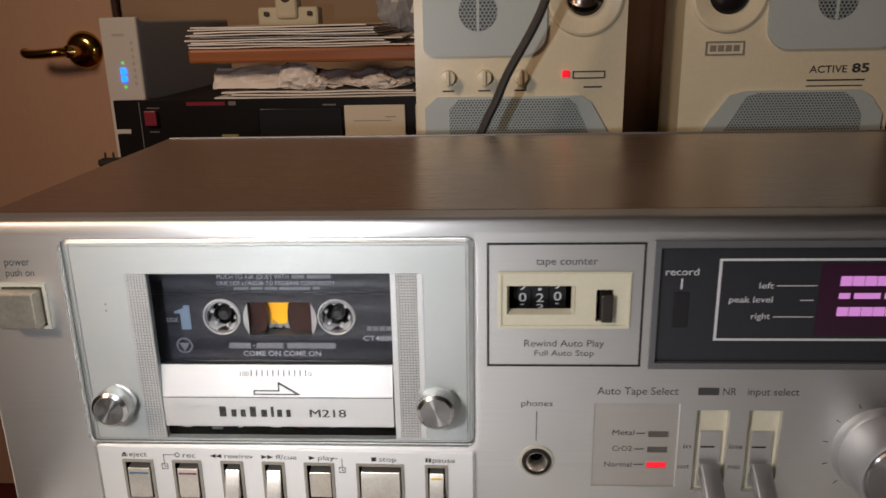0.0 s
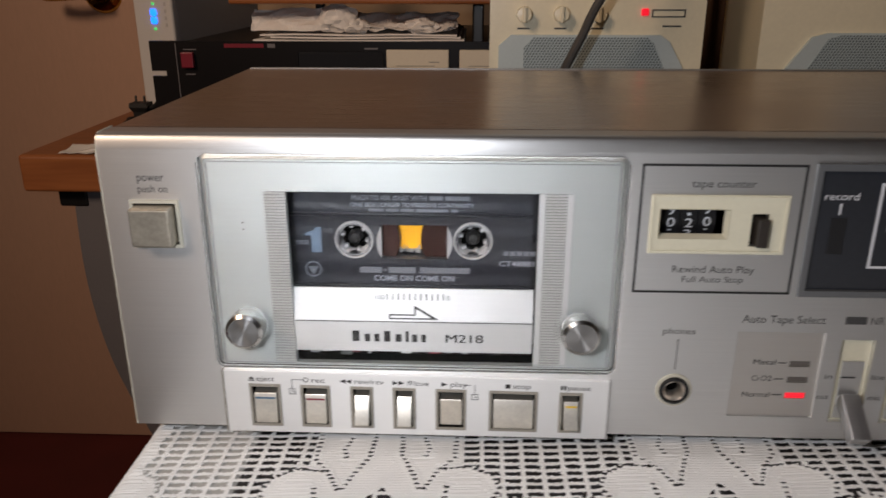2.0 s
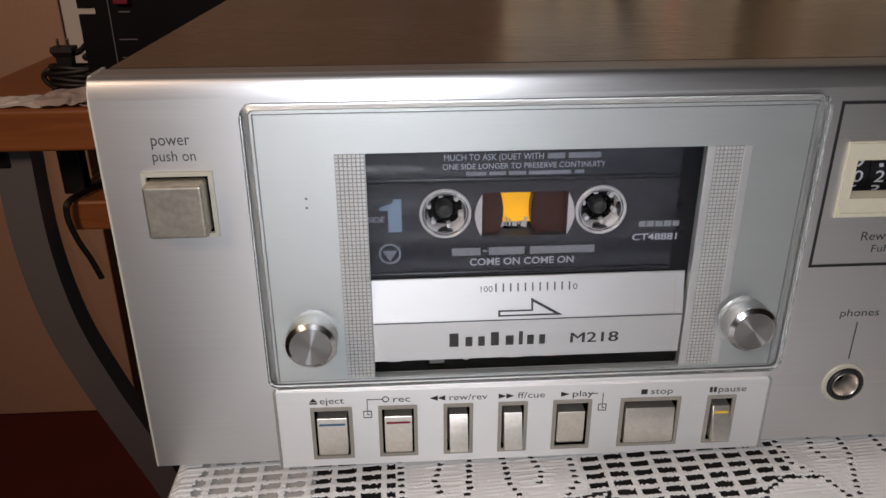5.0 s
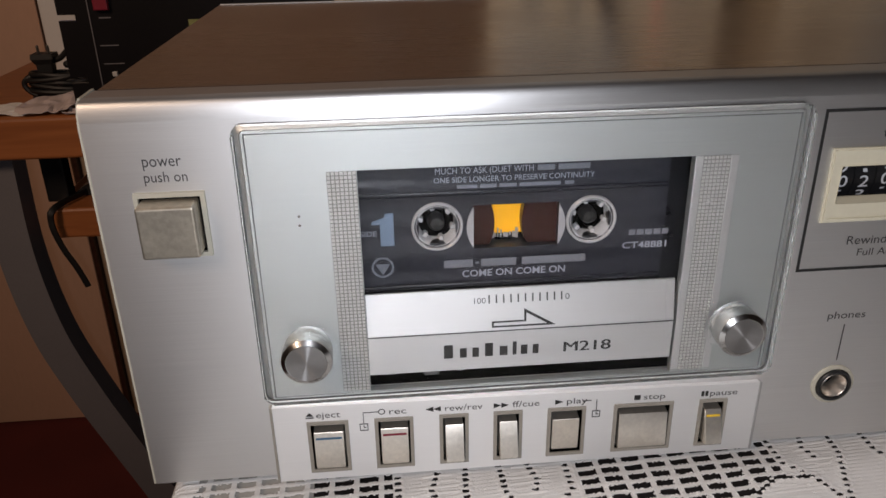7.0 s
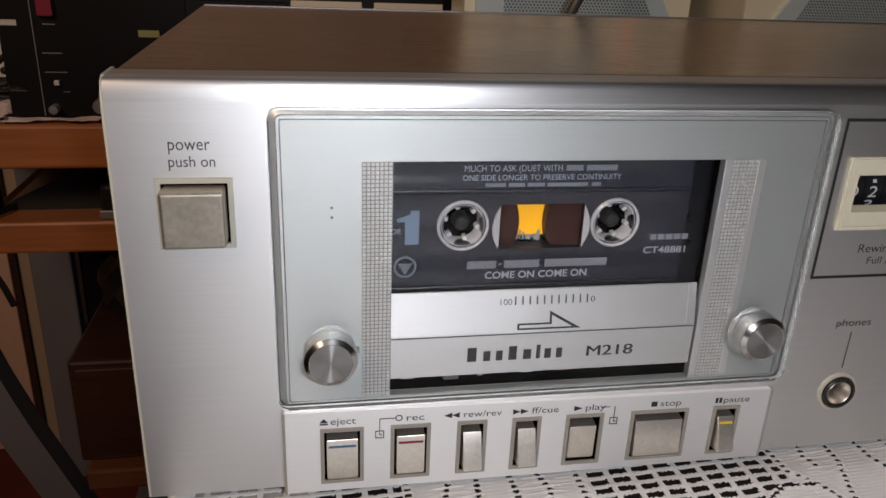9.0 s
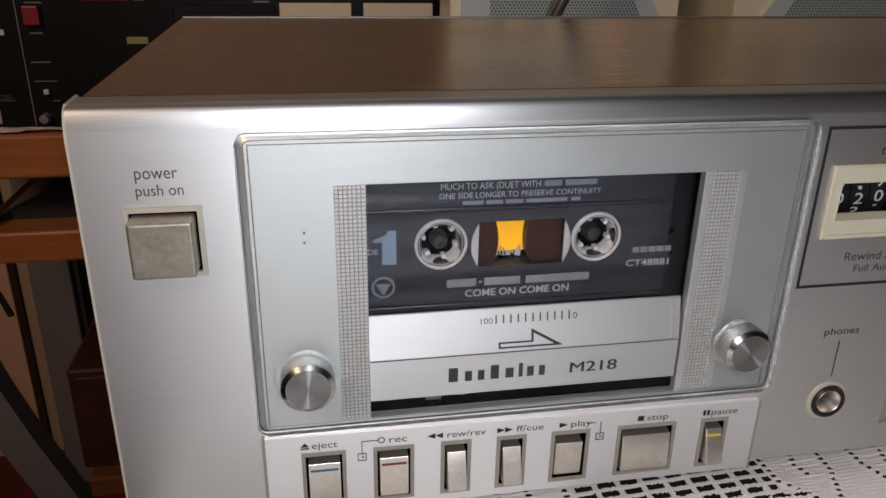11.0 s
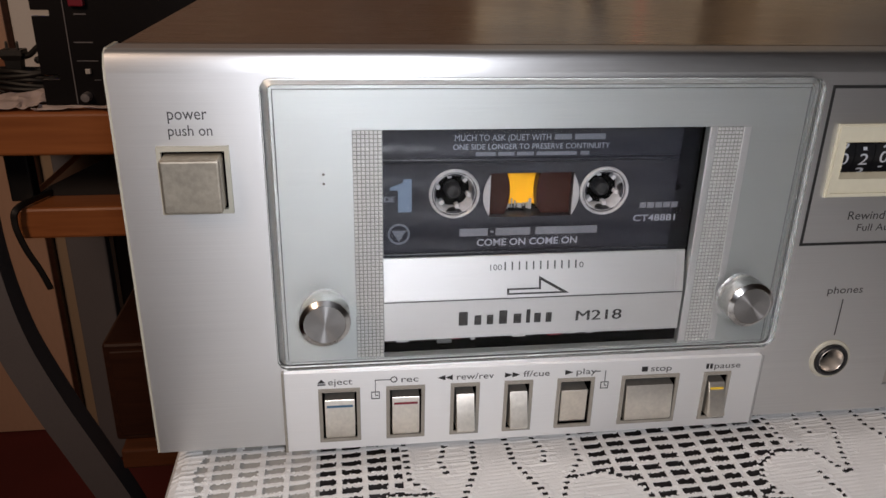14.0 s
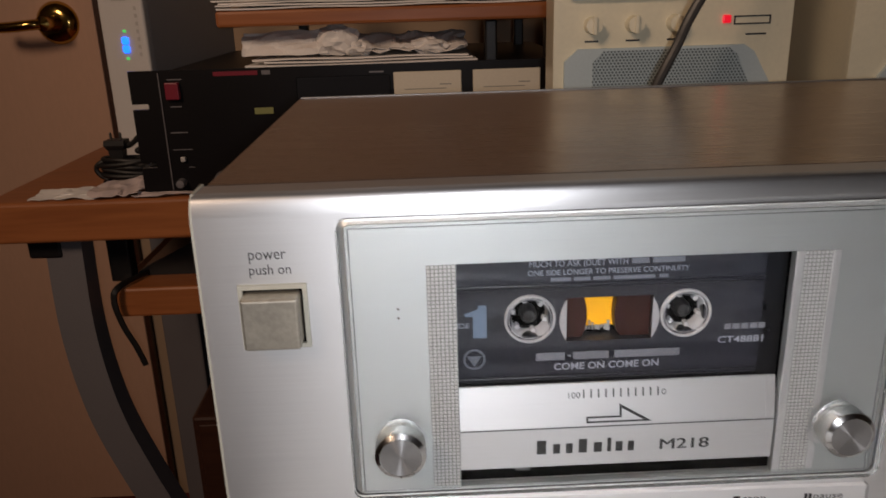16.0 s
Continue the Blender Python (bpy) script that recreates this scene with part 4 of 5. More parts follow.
for x0, x1 in ((57.6, 64.9), (152.0, 159.1)):
    bed = part("dotted_strip", boxed(x0, x1, -1.32, -1.22, 35.6, 98.9), DOT_BED, cdoor, "strip of fine raised dots")
    bm = bmesh.new()
    nx = int((x1 - x0) / 1.0)
    for i in range(nx):
        for j in range(61):
            cx, cz = x0 + (i + 0.5) * (x1 - x0) / nx, 35.6 + (j + 0.5) * 63.3 / 61
            q = [bm.verts.new((cx + a * 0.41, -1.32, cz + b * 0.41)) for a, b in ((-1, -1), (1, -1), (1, 1), (-1, 1))]
            t = [bm.verts.new((cx + a * 0.30, -1.5, cz + b * 0.30)) for a, b in ((-1, -1), (1, -1), (1, 1), (-1, 1))]
            bm.faces.new(t)
            for k in range(4):
                bm.faces.new((q[k], q[(k + 1) % 4], t[(k + 1) % 4], t[k]))
    tagged(part("dots", bm, DOTS, bed), kind="stuff")
for x0, x1 in ((149.95, 151.95), (159.15, 161.2)):
    part("window_edge", boxed(x0, x1, -1.5, -1.22, 36.0, 98.9, 0.1), ALU_BRIGHT, cdoor)
for z in (86.2, 88.6):
    part("speck", lathe(bmesh.new(), 50.4, z, [(0.36, -3.91), (0.25, -3.97), (0.01, -3.98)], 10), LENS_OFF, cdoor)
for cx in (49.4, 165.2):
    knob = part("door_knob", lathe(bmesh.new(), cx, 51.0, [(6.2, -3.95), (6.2, -5.6), (5.8, -5.7), (5.8, -6.0), (6.5, -6.2), (6.6, -6.5), (6.6, -10.0), (6.5, -10.35), (5.35, -11.15), (5.2, -11.1)], 96,
                wobble=lambda i, k: 1.0 + (0.035 if i % 2 and k in (0, 1) else 0)), KNURL, cdoor, "metal knob with a knurled foot", True)
    boss = part("clear_boss", lathe(bmesh.new(), cx, 51.0, [(8.4, -3.92), (8.2, -5.2), (7.8, -5.7), (7.3, -5.7), (6.9, -5.2), (6.8, -3.92)], 64), CLEAR, cdoor, "clear raised ring", True)
    boss.visible_shadow = False
    face = lathe(bmesh.new(), 0, 0, [(5.25, 0.0), (3, -0.03), (0.3, -0.06), (0.02, -0.06)], 96)
    for v in face.verts:
        v.co += Vector((cx, -11.15, 51.0))
    ob = part("face", face, SPUN, knob, "turned metal face", True)

# scale, arrow and name on the silver block
SLOPE = (1.3 + 0.95) / (63.4 - 51.9)


def on_slope(z):
    return -0.95 + (z - 51.9) * SLOPE


bm = bmesh.new()
for k in range(11):
    x = 97.9 + k * 1.98
    for z0, z1 in ((59.4, 61.7),):
        q = [bm.verts.new((x + a, on_slope(z) - 0.12, z)) for a, z in ((0, z0), (0.42, z0), (0.42, z1), (0, z1))]
        bm.faces.new(q)
part("scale", bm, INK_GREY, cdoor)
arrow = ((98.7, 52.6), (98.7, 54.4), (107.6, 54.4), (107.6, 57.6), (116.3, 52.6))
inner = ((99.3, 53.1), (99.3, 53.9), (108.2, 53.9), (108.2, 56.4), (113.9, 53.1))
bm = bmesh.new()
o = [bm.verts.new((x, on_slope(z) - 0.12, z)) for x, z in arrow]
n = [bm.verts.new((x, on_slope(z) - 0.12, z)) for x, z in inner]
for k in range(5):
    bm.faces.new((o[k], o[(k + 1) % 5], n[(k + 1) % 5], n[k]))
part("arrow", bm, INK, cdoor, "black outlined arrow")


def sloped(ob):
    for v in ob.data.vertices:
        v.co.y = (on_slope(v.co.z * 1000) - 0.12) * 0.001
    return ob


sloped(lettering("100", 94.0, 97.2, 59.5, 1.6, 0, INK_GREY, cdoor))
sloped(lettering("0", 118.9, 120.1, 59.5, 1.6, 0, INK_GREY, cdoor))
# the maker's name as plain letter-sized shapes, then the model number
spans = []
x = 84.6
for wide, tall in ((4.6, 4.1), (3.5, 2.9), (3.3, 2.9), (4.1, 4.1), (4.0, 2.9), (2.0, 4.1), (3.4, 2.9), (3.0, 2.9)):
    spans.append((x + 0.2 * wide, x + 0.74 * wide, 43.9, 43.9 + tall))
    x += wide
bars(spans, -1.16, INK, cdoor, "maker_mark")
lettering("M218", 118.9, 132.1, 43.9, 3.1, -1.13, INK, cdoor)
lettering("M218", 118.7, 131.9, 43.9, 3.1, -1.12, INK, cdoor)

# key strip
strip_holes = [(x0 + 0.2, x1 - 0.2, 8.6, 25.8) for _, x0, x1, _ in KEY_ROW]
bm = plate(bmesh.new(), 37.4, 177.6, 5.6, 31.2, -1.6, 1.5, strip_holes)
panel = part("key_panel", bm, PANEL_ALU, deck, "bright key panel")
part("panel_edge", boxed(36.7, 37.35, -1.9, 0.4, 5.4, 31.4), KEY_FRAME, panel)
part("panel_edge", boxed(177.65, 178.2, -1.9, 0.4, 5.4, 31.4), ALU_BRIGHT, panel)
for word, x0, x1, stripe in KEY_ROW:
    ring = part("key_frame", plate(bmesh.new(), x0, x1, 8.4, 26.0, -2.1, 0.6, [(x0 + 1.0, x1 - 1.0, 9.4, 25.0)]), KEY_FRAME, panel)
    # near-black sleeve added to stand for the shade in the gap round the key
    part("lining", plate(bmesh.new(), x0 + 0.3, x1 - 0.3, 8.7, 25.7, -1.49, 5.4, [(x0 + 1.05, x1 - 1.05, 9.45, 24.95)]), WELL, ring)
    level = word in ("eject", "rec")
    foot_y, foot_z = (-2.8, 10.6) if level else {"play": (-1.3, 10.4), "stop": (-3.2, 10.8)}.get(word, (-5.5, 11.8))
    top_y, top_z = (-1.5, 21.2) if word == "play" else (-2.3, 22.3)
    bm = bmesh.new()
    sweep_x(bm, [(5, 9.9), (foot_y + 0.6, foot_z - 0.7), (foot_y, foot_z), (top_y, top_z), (top_y + 0.15, top_z + 0.2), (5, top_z + 1)], x0 + 1.7, x1 - 1.6)
    edges = [e for e in bm.edges if abs(e.verts[0].co.x - e.verts[1].co.x) < 0.01]
    bmesh.ops.bevel(bm, geom=edges, offset=0.22, segments=2, affect="EDGES")
    key = part("key", bm, KEY_METAL, panel, word + " key", True)
    if stripe:
        y0, y1 = (foot_y + (top_y - foot_y) * (z - foot_z) / (top_z - foot_z) - 0.05 for z in (20.15, 20.85))
        part("stripe", sweep_x(bmesh.new(), [(y0, 20.15), (y1, 20.85), (y1 + 0.3, 20.85), (y0 + 0.3, 20.15)], x0 + 2.2, x1 - 2.1), stripe, key)
Z = 27.2
lettering("eject", 49.3, 56.0, Z, 2.0, -1.72, INK_GREY, panel)
lettering("rec", 69.7, 74.5, Z, 2.0, -1.72, INK_GREY, panel)
lettering("rew/rev", 85.5, 96.2, Z, 2.0, -1.72, INK_GREY, panel)
lettering("ff/cue", 104.8, 112.6, Z, 2.0, -1.72, INK_GREY, panel)
lettering("play", 120.6, 126.6, Z, 2.0, -1.72, INK_GREY, panel)
lettering("stop", 143.2, 149.6, Z, 2.0, -1.72, INK_GREY, panel)
lettering("pause", 163.0, 171.2, Z, 2.0, -1.72, INK_GREY, panel)
for pts in (((46.4, Z + 0.7), (48.6, Z + 0.7), (47.5, Z + 1.9)), ((46.4, Z), (48.6, Z), (48.6, Z + 0.4), (46.4, Z + 0.4)),
            ((82.2, Z), (82.2, Z + 1.7), (80.0, Z + 0.85)), ((84.3, Z), (84.3, Z + 1.7), (82.2, Z + 0.85)),
            ((99.4, Z), (101.6, Z + 0.85), (99.4, Z + 1.7)), ((101.6, Z), (103.8, Z + 0.85), (101.6, Z + 1.7)),
            ((117.2, Z), (119.6, Z + 0.85), (117.2, Z + 1.7)), ((140.4, Z), (142.2, Z), (142.2, Z + 1.7), (140.4, Z + 1.7)),
            ((160.4, Z), (161.2, Z), (161.2, Z + 1.8), (160.4, Z + 1.8)), ((161.6, Z), (162.4, Z), (162.4, Z + 1.8), (161.6, Z + 1.8))):
    part("symbol", prism(bmesh.new(), pts, -1.75, -1.65), INK, panel)
bm = lathe(bmesh.new(), 67.6, Z + 1.0, [(1.0, -1.7), (1.0, -1.74), (0.72, -1.74), (0.72, -1.7)], 20)
part("symbol_ring", bm, INK, panel)
for cx, zt, side in ((62.4, 24.4, 1), (129.4, 24.2, -1)):
    bars([(cx - 1.2, cx + 1.2, zt - 0.22, zt), (cx - 1.2, cx + 1.2, zt - 2.4, zt - 2.18), (cx - 1.2, cx - 0.98, zt - 2.4, zt), (cx + 0.98, cx + 1.2, zt - 2.4, zt),
          (cx - 0.1, cx + 0.1, zt - 1.3, zt - 0.5), (cx - 0.1, cx + 0.7, zt - 1.4, zt - 1.2), (cx - 0.1, cx + 0.1, zt, zt + 3.9),
          (min(cx, cx + 4.2 * side), max(cx, cx + 4.2 * side) - (0 if side > 0 else 1.6), zt + 3.7, zt + 3.9)], -1.78, INK_GREY, panel, "timer_mark")

# the panel narrows slightly towards its far end
for ob in (panel, *panel.children_recursive):
    for v in ob.data.vertices:
        v.co.z -= 0.0019 * (v.co.x - 0.0375) / 0.141 * max(0.0, v.co.z - 0.0055) / 0.0257

# phones socket
sock = part("phones_socket", lathe(bmesh.new(), 201, 26, [(6.5, 0.0), (6.4, -0.5), (6.1, -0.7), (5.4, -0.7), (5.2, 0.5)], 48), IVORY, deck, "headphone socket with a pale ring", True)
part("collar", lathe(bmesh.new(), 201, 26, [(5.3, 0.6), (5.25, -1.3), (5.0, -1.6), (4.4, -1.6), (4.1, -1.0), (4.0, 2.0)], 48), BLACK, sock, "black collar", True)
part("sleeve", lathe(bmesh.new(), 201, 26, [(4.0, 1.0), (3.95, -1.1), (3.8, -1.3), (3.6, -1.1), (2.45, 3.6), (2.4, 9)], 48), SOCKET, sock, "metal funnel", True)
part("bore", lathe(bmesh.new(), 201, 26, [(2.6, 4.0), (0.02, 4.01)], 30), WELL, sock)
lettering("phones", 195.2, 206.4, 48.2, 2.3, -0.08, INK_GREY, deck)
bars([(200.6, 200.9, 34.2, 46.2)], -0.12, INK_GREY, deck, "pointer")

# tape counter
box = part("counter_outline", plate(bmesh.new(), 183, 236.4, 63.8, 109.2, -0.12, 0.1, [(183.8, 235.6, 64.6, 108.4)]), INK, deck)
lettering("tape counter", 199.6, 220.4, 101.4, 2.6, -0.08, INK_GREY, deck)
lettering("Rewind Auto Play", 196, 223.6, 71.4, 2.5, -0.08, INK_GREY, deck)
lettering("Full Auto Stop", 199.6, 220.2, 67.9, 2.1, -0.08, INK_GREY, deck)
counter = part("tape_counter", plate(bmesh.new(), 186.8, 232.0, 78.4, 98.9, -0.7, 0.6, [(189.8, 212.9, 83.7, 94.1), (220.2, 225.8, 81.2, 92.6)]), CREAM, deck, "cream tape counter")
part("bezel", frame_ring(bmesh.new(), (189.8, 212.9, 83.7, 94.1), (190.7, 212.1, 84.6, 93.1), 0.5, -1.0, 2.0, 2.6), CREAM, counter, "bevelled window frame")
part("lip", plate(bmesh.new(), 187.2, 231.6, 78.8, 98.5, -1.2, 0.48, [(188.0, 230.8, 79.6, 97.7)]), CREAM, counter)
button = part("reset_button", boxed(221.6, 225.4, -3.6, 3, 81.6, 91.4, 0.5), BUTTON_BROWN, counter, "dark brown reset button")
part("slot", boxed(220.3, 225.7, 2.0, 2.4, 81.3, 92.5), WELL, button)
for k, (a, b, c) in enumerate((("9", "0", "1"), ("1", "2", "3"), ("9", "0", "1"))):
    x, rise = 195.6 + k * 6.1, (0.2, 0.0, 0.6)[k]
    drum = bmesh.new()
    sweep_x(drum, [(6.6 + 9.5 - 9.5 * math.cos(radians(t)), 88 + 9.5 * math.sin(radians(t))) for t in range(-60, 61, 10)], x - 2.9, x + 2.9)
    wheel = part("digit_wheel", drum, BLACK, counter)
    for word, z in ((a, 89.7 + rise), (b, 85.4 + rise), (c, 81.1 + rise)):
        ob = lettering(word, x - (0.7 if word == "1" else 1.35), x + (0.5 if word == "1" else 1.35), z, 3.3, 0, INK_WHITE, wheel, 0.005, "digit")
        for v in ob.data.vertices:
            zz = min(9.3, max(-9.3, v.co.z * 1000 - 88))
            v.co.y = (6.5 + 9.5 - math.sqrt(9.5 ** 2 - zz ** 2)) * 0.001

# level meter panel
bm = plate(bmesh.new(), 239, 400, 63.4, 109.7, -1.0, 3, [(241, 398, 65.6, 107.4)])
meter = part("level_meter", bm, material("meter_bezel", (0.13, 0.135, 0.14), 0.35, 0.3, 0.05), deck, "dark level meter panel")
part("pane", boxed(241.05, 397.95, 0.6, 2, 65.65, 107.35), GLASS_DARK, meter)
part("frame_line", plate(bmesh.new(), 260.8, 396, 73.6, 103.2, 0.35, 0.2, [(261.7, 395.1, 74.4, 102.4)]), INK_WHITE, meter)
lettering("record", 243.2, 254.2, 97.4, 2.5, 0.4, INK_WHITE, meter)
bars([(248.5, 249.1, 92.4, 96.2)], 0.4, INK_WHITE, meter)
part("record_lamp", boxed(246.4, 251.6, 0.3, 0.55, 78.5, 91.2, 0.1), BLACK, meter, "unlit record lamp")
lettering("left", 274.6, 279.4, 92.6, 2.2, 0.4, INK_WHITE, meter)
lettering("peak level", 265, 279.4, 87.6, 2.2, 0.4, INK_WHITE, meter)
lettering("right", 272.8, 279.2, 81.6, 2.2, 0.4, INK_WHITE, meter)
bars([(280.4, 293.6, 93.4, 93.7), (288.5, 293, 88.2, 88.5), (280.2, 293.6, 82.2, 82.5), (305, 311, 99.2, 100.4), (306, 311, 76.4, 77.6)], 0.42, INK_WHITE, meter)
part("filter", boxed(294.4, 392, 0.4, 0.55, 75.5, 101.5), VIOLET_DARK, meter)
for k in range(22):
    x = 301 + k * 4
    for z0, z1 in ((93.6, 97), (82.8, 86)):
        part("segment", boxed(x, x + 3.7, 0.1, 0.35, z0, z1), VIOLET_GLOW if k < 12 else VIOLET_DARK, meter)
for x0, x1 in ((301, 304.6), (306, 314.5), (316, 324)):
    part("segment", boxed(x0, x1, 0.1, 0.35, 89, 91), VIOLET_GLOW, meter)

# tape select panel
select = part("tape_select", plate(bmesh.new(), 221.2, 251.5, 15.5, 49.5, 0.8, 1.5, [(241, 248.2, 35.6, 38), (241, 248.2, 29.3, 31.7), (241, 248.2, 22.9, 25.3)]), SELECT, deck, "recessed tape select panel")
for z, lens in ((35.6, LENS_OFF), (29.3, LENS_OFF), (22.9, RED_GLOW)):
    lamp_part = part("lamp_window", boxed(241.1, 248.1, 1.2, 2.2, z + 0.1, z + 2.3), lens, select, "lit red lamp" if lens is RED_GLOW else "unlit lamp")
lettering("Auto Tape Select", 222, 250.4, 53, 2.9, -0.08, INK_GREY, deck)
lettering("Metal", 228.2, 236, 36.4, 2.1, 0.7, INK_GREY, select)
lettering("CrO2", 228.4, 235.4, 29.9, 2.1, 0.7, INK_GREY, select)
lettering("Normal", 225.8, 235.6, 23.3, 2.1, 0.7, INK_GREY, select)
bars([(236.8, 239.8, 37, 37.3), (236.4, 239.8, 30.6, 30.9), (236.4, 239.8, 24.2, 24.5)], 0.6, INK_GREY, select)

# lever switches
for x0, top, bottom in ((257.4, "in", "out"), (275.6, "line", "mic")):
    sw = part("lever_switch", boxed(x0 + 0.05, x0 + 11.55, 2.2, 3.6, 14.05, 46.95), CREAM, deck, "cream slot of a lever switch")
    part("slide", boxed(x0 + 2.2, x0 + 9.8, 1.2, 2.15, 15, 38, 0.2), ALU, sw)
    bars([(x0 + 2.6, x0 + 7.5, 31.4, 31.9)], 1.0, INK, sw)
    lever = bmesh.new()
    q = Matrix.Translation((x0 + 6, 1, 24)) @ Matrix.Rotation(radians(38), 4, "X")
    rbox(lever, -3.4, 3.4, -17, 0, -2.6, 2.6, 0.6, 3, q)
    part("lever", lever, ALU_BRIGHT, sw, "flat metal lever", True)
    w = {"in": 2.6, "out": 4.2, "line": 4.6, "mic": 4.4}
    lettering(top, x0 - 1.2 - w[top], x0 - 1.2, 31.6, 2.0, -0.08, INK_GREY, deck)
    lettering(bottom, x0 - 1.2 - w[bottom], x0 - 1.2, 23.4, 2.0, -0.08, INK_GREY, deck)
bars([(257.2, 264.4, 53, 55.8)], -0.12, INK_GREY, deck, "maker_mark")
lettering("NR", 265.8, 270.4, 53, 2.8, -0.08, INK_GREY, deck)
lettering("input select", 274.4, 292, 53, 2.8, -0.08, INK_GREY, deck)

# level knobs
for cx in (322, 372):
    big = part("level_knob", lathe(bmesh.new(), cx, 32, [(16.6, -0.05), (16.4, -3), (15.6, -4), (15.2, -18), (14.4, -19.4), (0.05, -19.6)], 72), ALU_BRIGHT, deck, "large metal level knob", True)
    part("face", lathe(bmesh.new(), cx, 32, [(13.8, -19.65), (13.2, -20.2), (0.05, -20.3)], 64), SPUN, big, smooth=True)
    bm = bmesh.new()
    for k in range(11):
        a = radians(225 - 27 * k)
        m = Matrix.Translation((cx + 19 * math.cos(a), -0.1, 32 + 19 * math.sin(a))) @ Matrix.Rotation(-a, 4, "Y")
        rbox(bm, -0.9, 0.9, -0.05, 0.05, -0.14, 0.14, m=m)
    part("tick_marks", bm, INK_GREY, deck)

# ---- the cassette ----
tape = thing("cassette_tape", "smoked grey cassette with pale printing in the deck", "cassette", 106.2, 16, 48)
part("shell", plate(bmesh.new(), 56, 154.8, 48, 111.8, 12.4, 8.4, [(95.2, 119.0, 70.4, 83.1), (80.5, 90.5, 72.5, 82.5), (123.0, 133.0, 72.5, 82.5)]), SHELL, tape, "smoked plastic shell")
shell_panel = plate(bmesh.new(), 57.2, 149.0, 60.6, 110, 12.0, 0.35, [(95.2, 119.0, 70.4, 83.1), (80.4, 90.6, 72.4, 82.6), (122.9, 133.1, 72.4, 82.6)])
part("label_panel", shell_panel, SHELL_LIGHT, tape)
for z0, z1 in ((86.4, 87.6), (97.4, 98.4), (59.2, 60.4)):
    part("ridge", boxed(57.4, 148.8, 11.55, 11.98, z0, z1, 0.4, 3), SHELL_LIGHT, tape, smooth=True)
for cx in (85.5, 128.0):
    reel = part("reel", lathe(bmesh.new(), cx, 77.5, [(6.05, 13.5), (6.0, 12.1), (5.75, 11.9), (5.5, 12.2), (5.0, 15.4), (4.9, 16.6)], 48), HUB, tape, "pale toothed reel hub", True)
    bm = bmesh.new()
    for k in range(6):
        m = Matrix.Translation((cx, 14.6, 77.5)) @ Matrix.Rotation(radians(60 * k + 15), 4, "Y")
        rbox(bm, 3.9, 5.2, -0.6, 1.6, -0.6, 0.6, 0.15, 1, m)
    part("teeth", bm, HUB, reel)
    ring = part("rim", lathe(bmesh.new(), cx, 77.5, [(7.1, 12), (7.0, 11.5), (6.6, 11.15), (6.25, 11.4), (6.05, 13.4)], 48), RIM_GREY, reel, "grey rim of the hub hole", True)
    part("bore", lathe(bmesh.new(), cx, 77.5, [(6.25, 17.6), (0.05, 17.62)], 40), WELL, reel)
    part("spindle", lathe(bmesh.new(), cx, 77.5, [(2.3, 17.5), (2.2, 14.6), (1.6, 13.7), (0.05, 13.4)], 24), BLACK, reel, smooth=True)
for cx, r in ((85.5, 16.1), (128.0, 18.8)):
    bm = bmesh.new()
    pts = [(min(119.0, max(95.2, cx + r * math.cos(radians(a)))), 76.75 + max(-6.35, min(6.35, r * math.sin(radians(a))))) for a in (range(-25, 26, 5) if cx < 100 else range(155, 206, 5))]
    edge = 95.2 if cx < 100 else 119.0
    pts = [(edge, 70.4)] + sorted(pts, key=lambda p: p[1]) + [(edge, 83.1)]
    part("tape_pack", prism(bm, pts, 14.5, 18), TAPE, tape, "dark brown wound tape")
part("slip", boxed(98, 112, 18.4, 18.8, 72.0, 83.4), LEADER, tape, "orange slip sheet behind the window")
for k in range(9):
    rng = random.Random(70 + k)
    x = 101.2 + 0.85 * k
    part("shred", boxed(x, x + rng.uniform(0.3, 0.9), 17.6, 17.9, 70.5 + rng.uniform(0, 1), 72.2 + rng.uniform(0, 1.6)), ARC_GREY, tape)
for edge, sgn in ((95.4, -1), (118.8, 1)):
    arc = [(edge + sgn * 1.9 * (1 - (k / 8) ** 2), 76.75 + 6.0 * k / 8) for k in range(-8, 9)]
    if sgn < 0:
        arc = arc[::-1]
    part("window_end", prism(bmesh.new(), arc, 11.5, 11.95), ARC_GREY, tape, "pale curved end of the window")
INK_FAINT = material("faint_cassette_print", (0.13, 0.135, 0.155), 0.5, 0, 0)
INKS = material("cassette_print", (0.26, 0.27, 0.31), 0.5, 0, 0)
Y = 11.86
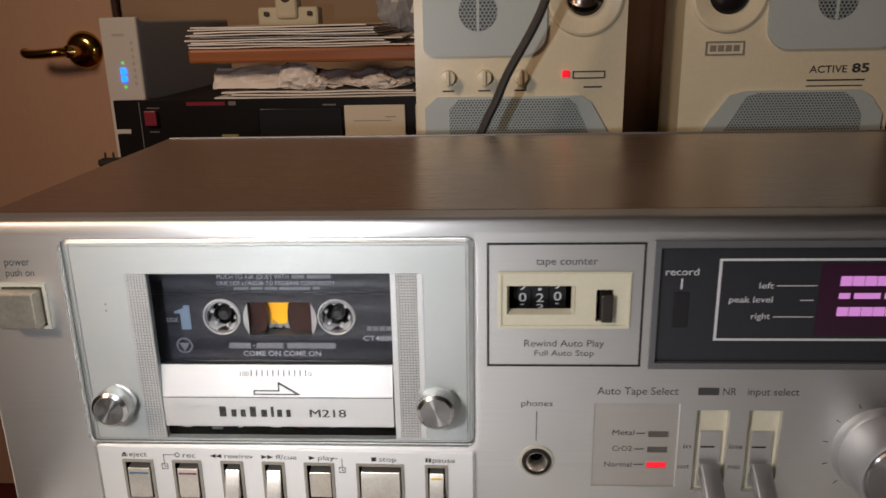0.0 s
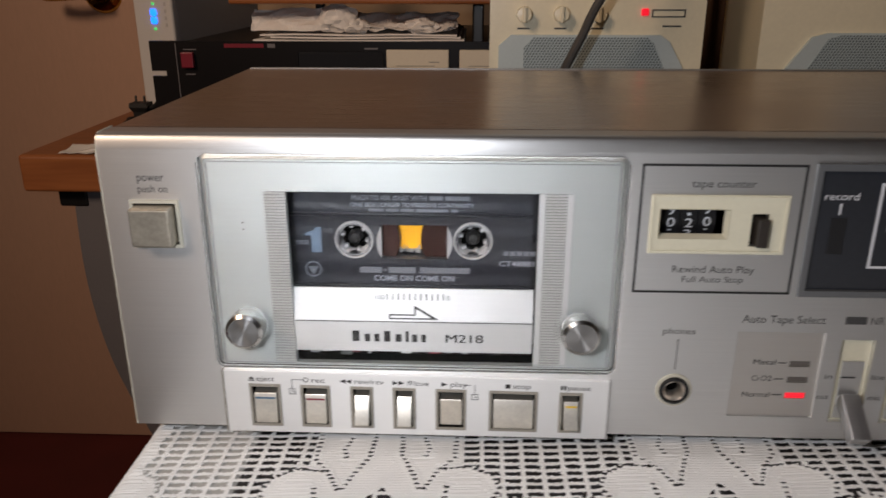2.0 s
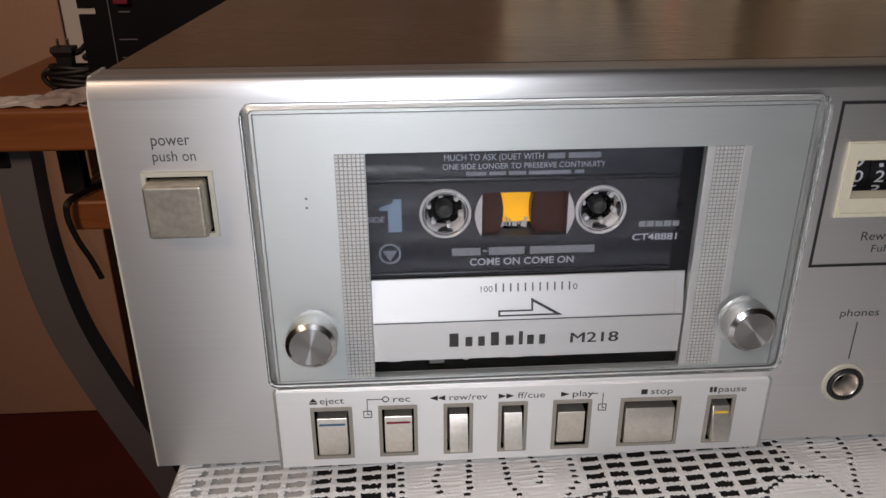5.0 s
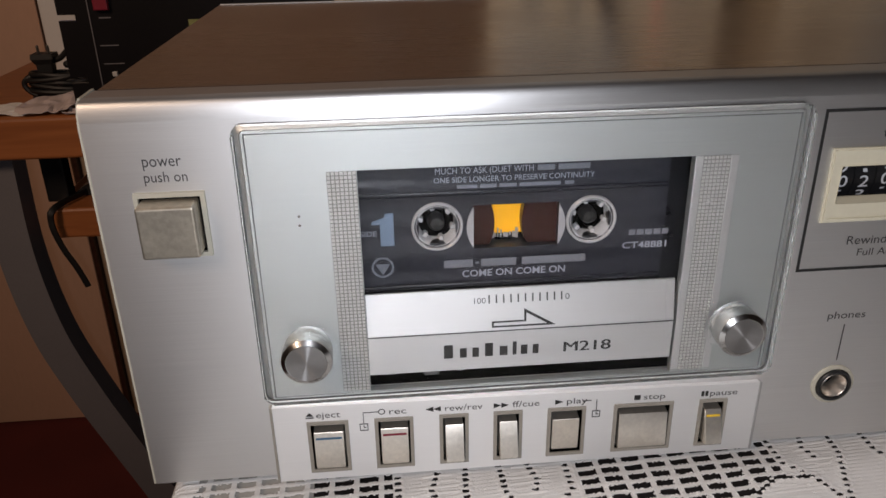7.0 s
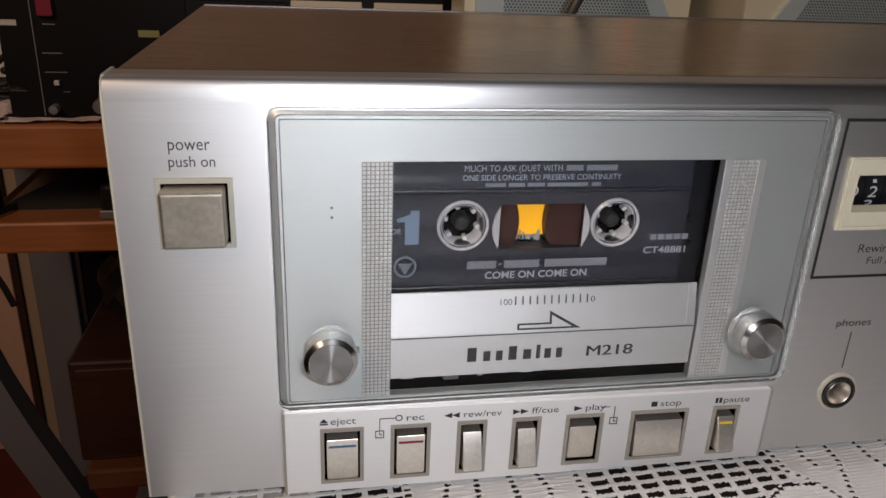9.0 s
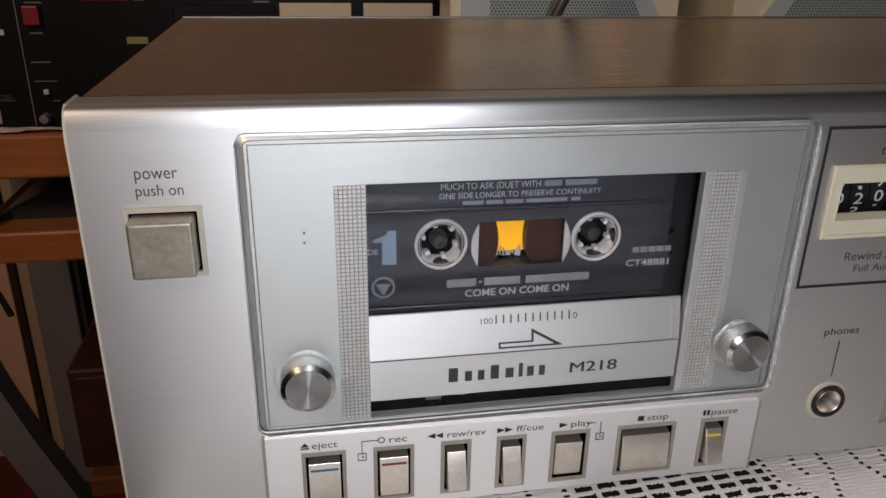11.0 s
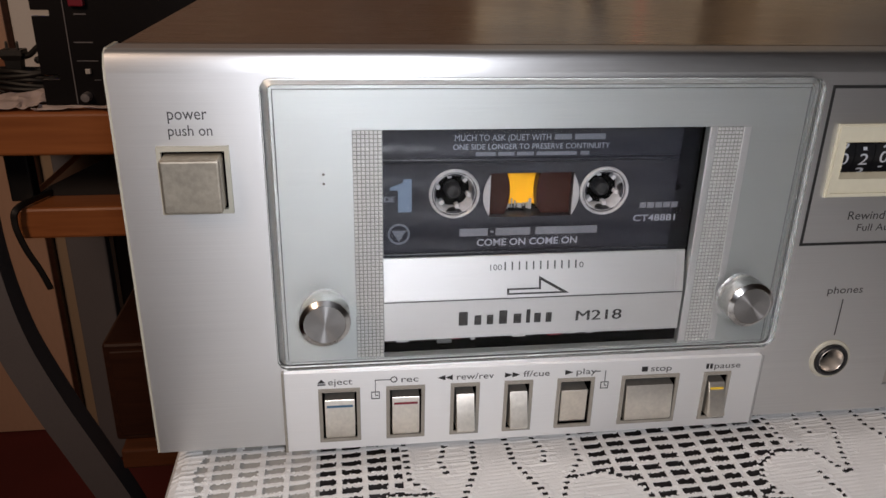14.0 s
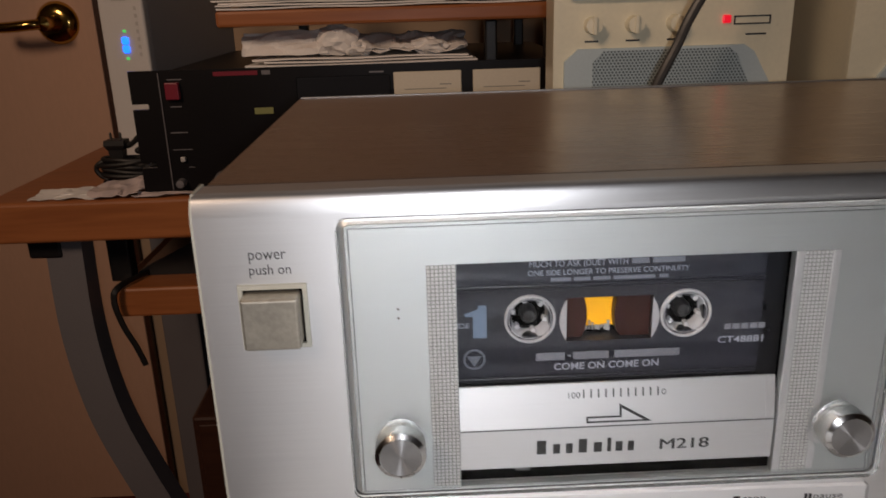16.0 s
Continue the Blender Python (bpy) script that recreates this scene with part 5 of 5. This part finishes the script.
lettering("I FEEL LUCKY  •  THE BUG  •  NOT TOO", 90.5, 136, 95.4, 1.8, Y, INKS, tape)
lettering("MUCH TO ASK (DUET WITH", 85.2, 111.5, 92.3, 1.7, Y, INKS, tape)
bars([(112.6, 117.2, 92.4, 93.9), (118.2, 126.8, 92.4, 93.9)], Y - 0.03, INK_FAINT, tape, "name_bar")
lettering("ONE SIDE LONGER TO PRESERVE CONTINUITY", 84.8, 128.2, 89.9, 1.5, Y, INKS, tape)
bars([(91, 96.4, 88.1, 89.1), (97.2, 101.6, 88.1, 89.1), (102.4, 107, 88.1, 89.1), (107.8, 119, 88.1, 89.1), (120.15, 122.6, 88.1, 89.1)], Y - 0.03, INK_FAINT, tape, "print")
bars([(87.2, 95.2, 65.0, 67.2), (95.9, 96.9, 65.9, 66.4), (97.5, 107.4, 65.0, 67.2), (109, 127, 65.0, 67.2)], Y - 0.03, INK_FAINT, tape, "name_bar")
lettering("COME ON COME ON", 92.2, 121.4, 62.0, 2.0, Y, INKS, tape, 0.02)
lettering("SIDE", 64.6, 69.0, 75.6, 1.5, Y, INKS, tape)
bm = bmesh.new()
prism(bm, [(70.0, 72.6), (73.7, 72.6), (73.7, 82.0), (71.4, 82.0), (71.4, 81.0), (67.8, 79.7), (67.8, 78.9), (70.0, 78.9)], Y - 0.05, Y + 0.1)
part("side_number", bm, INK_BLUE, tape, "large pale blue figure one")
bm = lathe(bmesh.new(), 70.2, 66.2, [(3.1, Y), (3.1, Y - 0.04), (2.5, Y - 0.04), (2.5, Y)], 24)
prism(bm, [(68.2, 67.2), (72.2, 67.2), (70.2, 63.9)], Y - 0.05, Y)
part("badge", bm, INK_FAINT, tape)
bars([(139, 140.8, 72.2, 73.8), (141.2, 143.2, 72.2, 73.8), (143.6, 145.6, 72.2, 73.8), (146, 148, 72.2, 73.8), (148.4, 150.2, 72.2, 73.8)], Y - 0.03, INK_FAINT, tape, "maker_mark")
lettering("CT48881", 137.4, 150.0, 68.2, 1.9, Y, INKS, tape, 0.015)
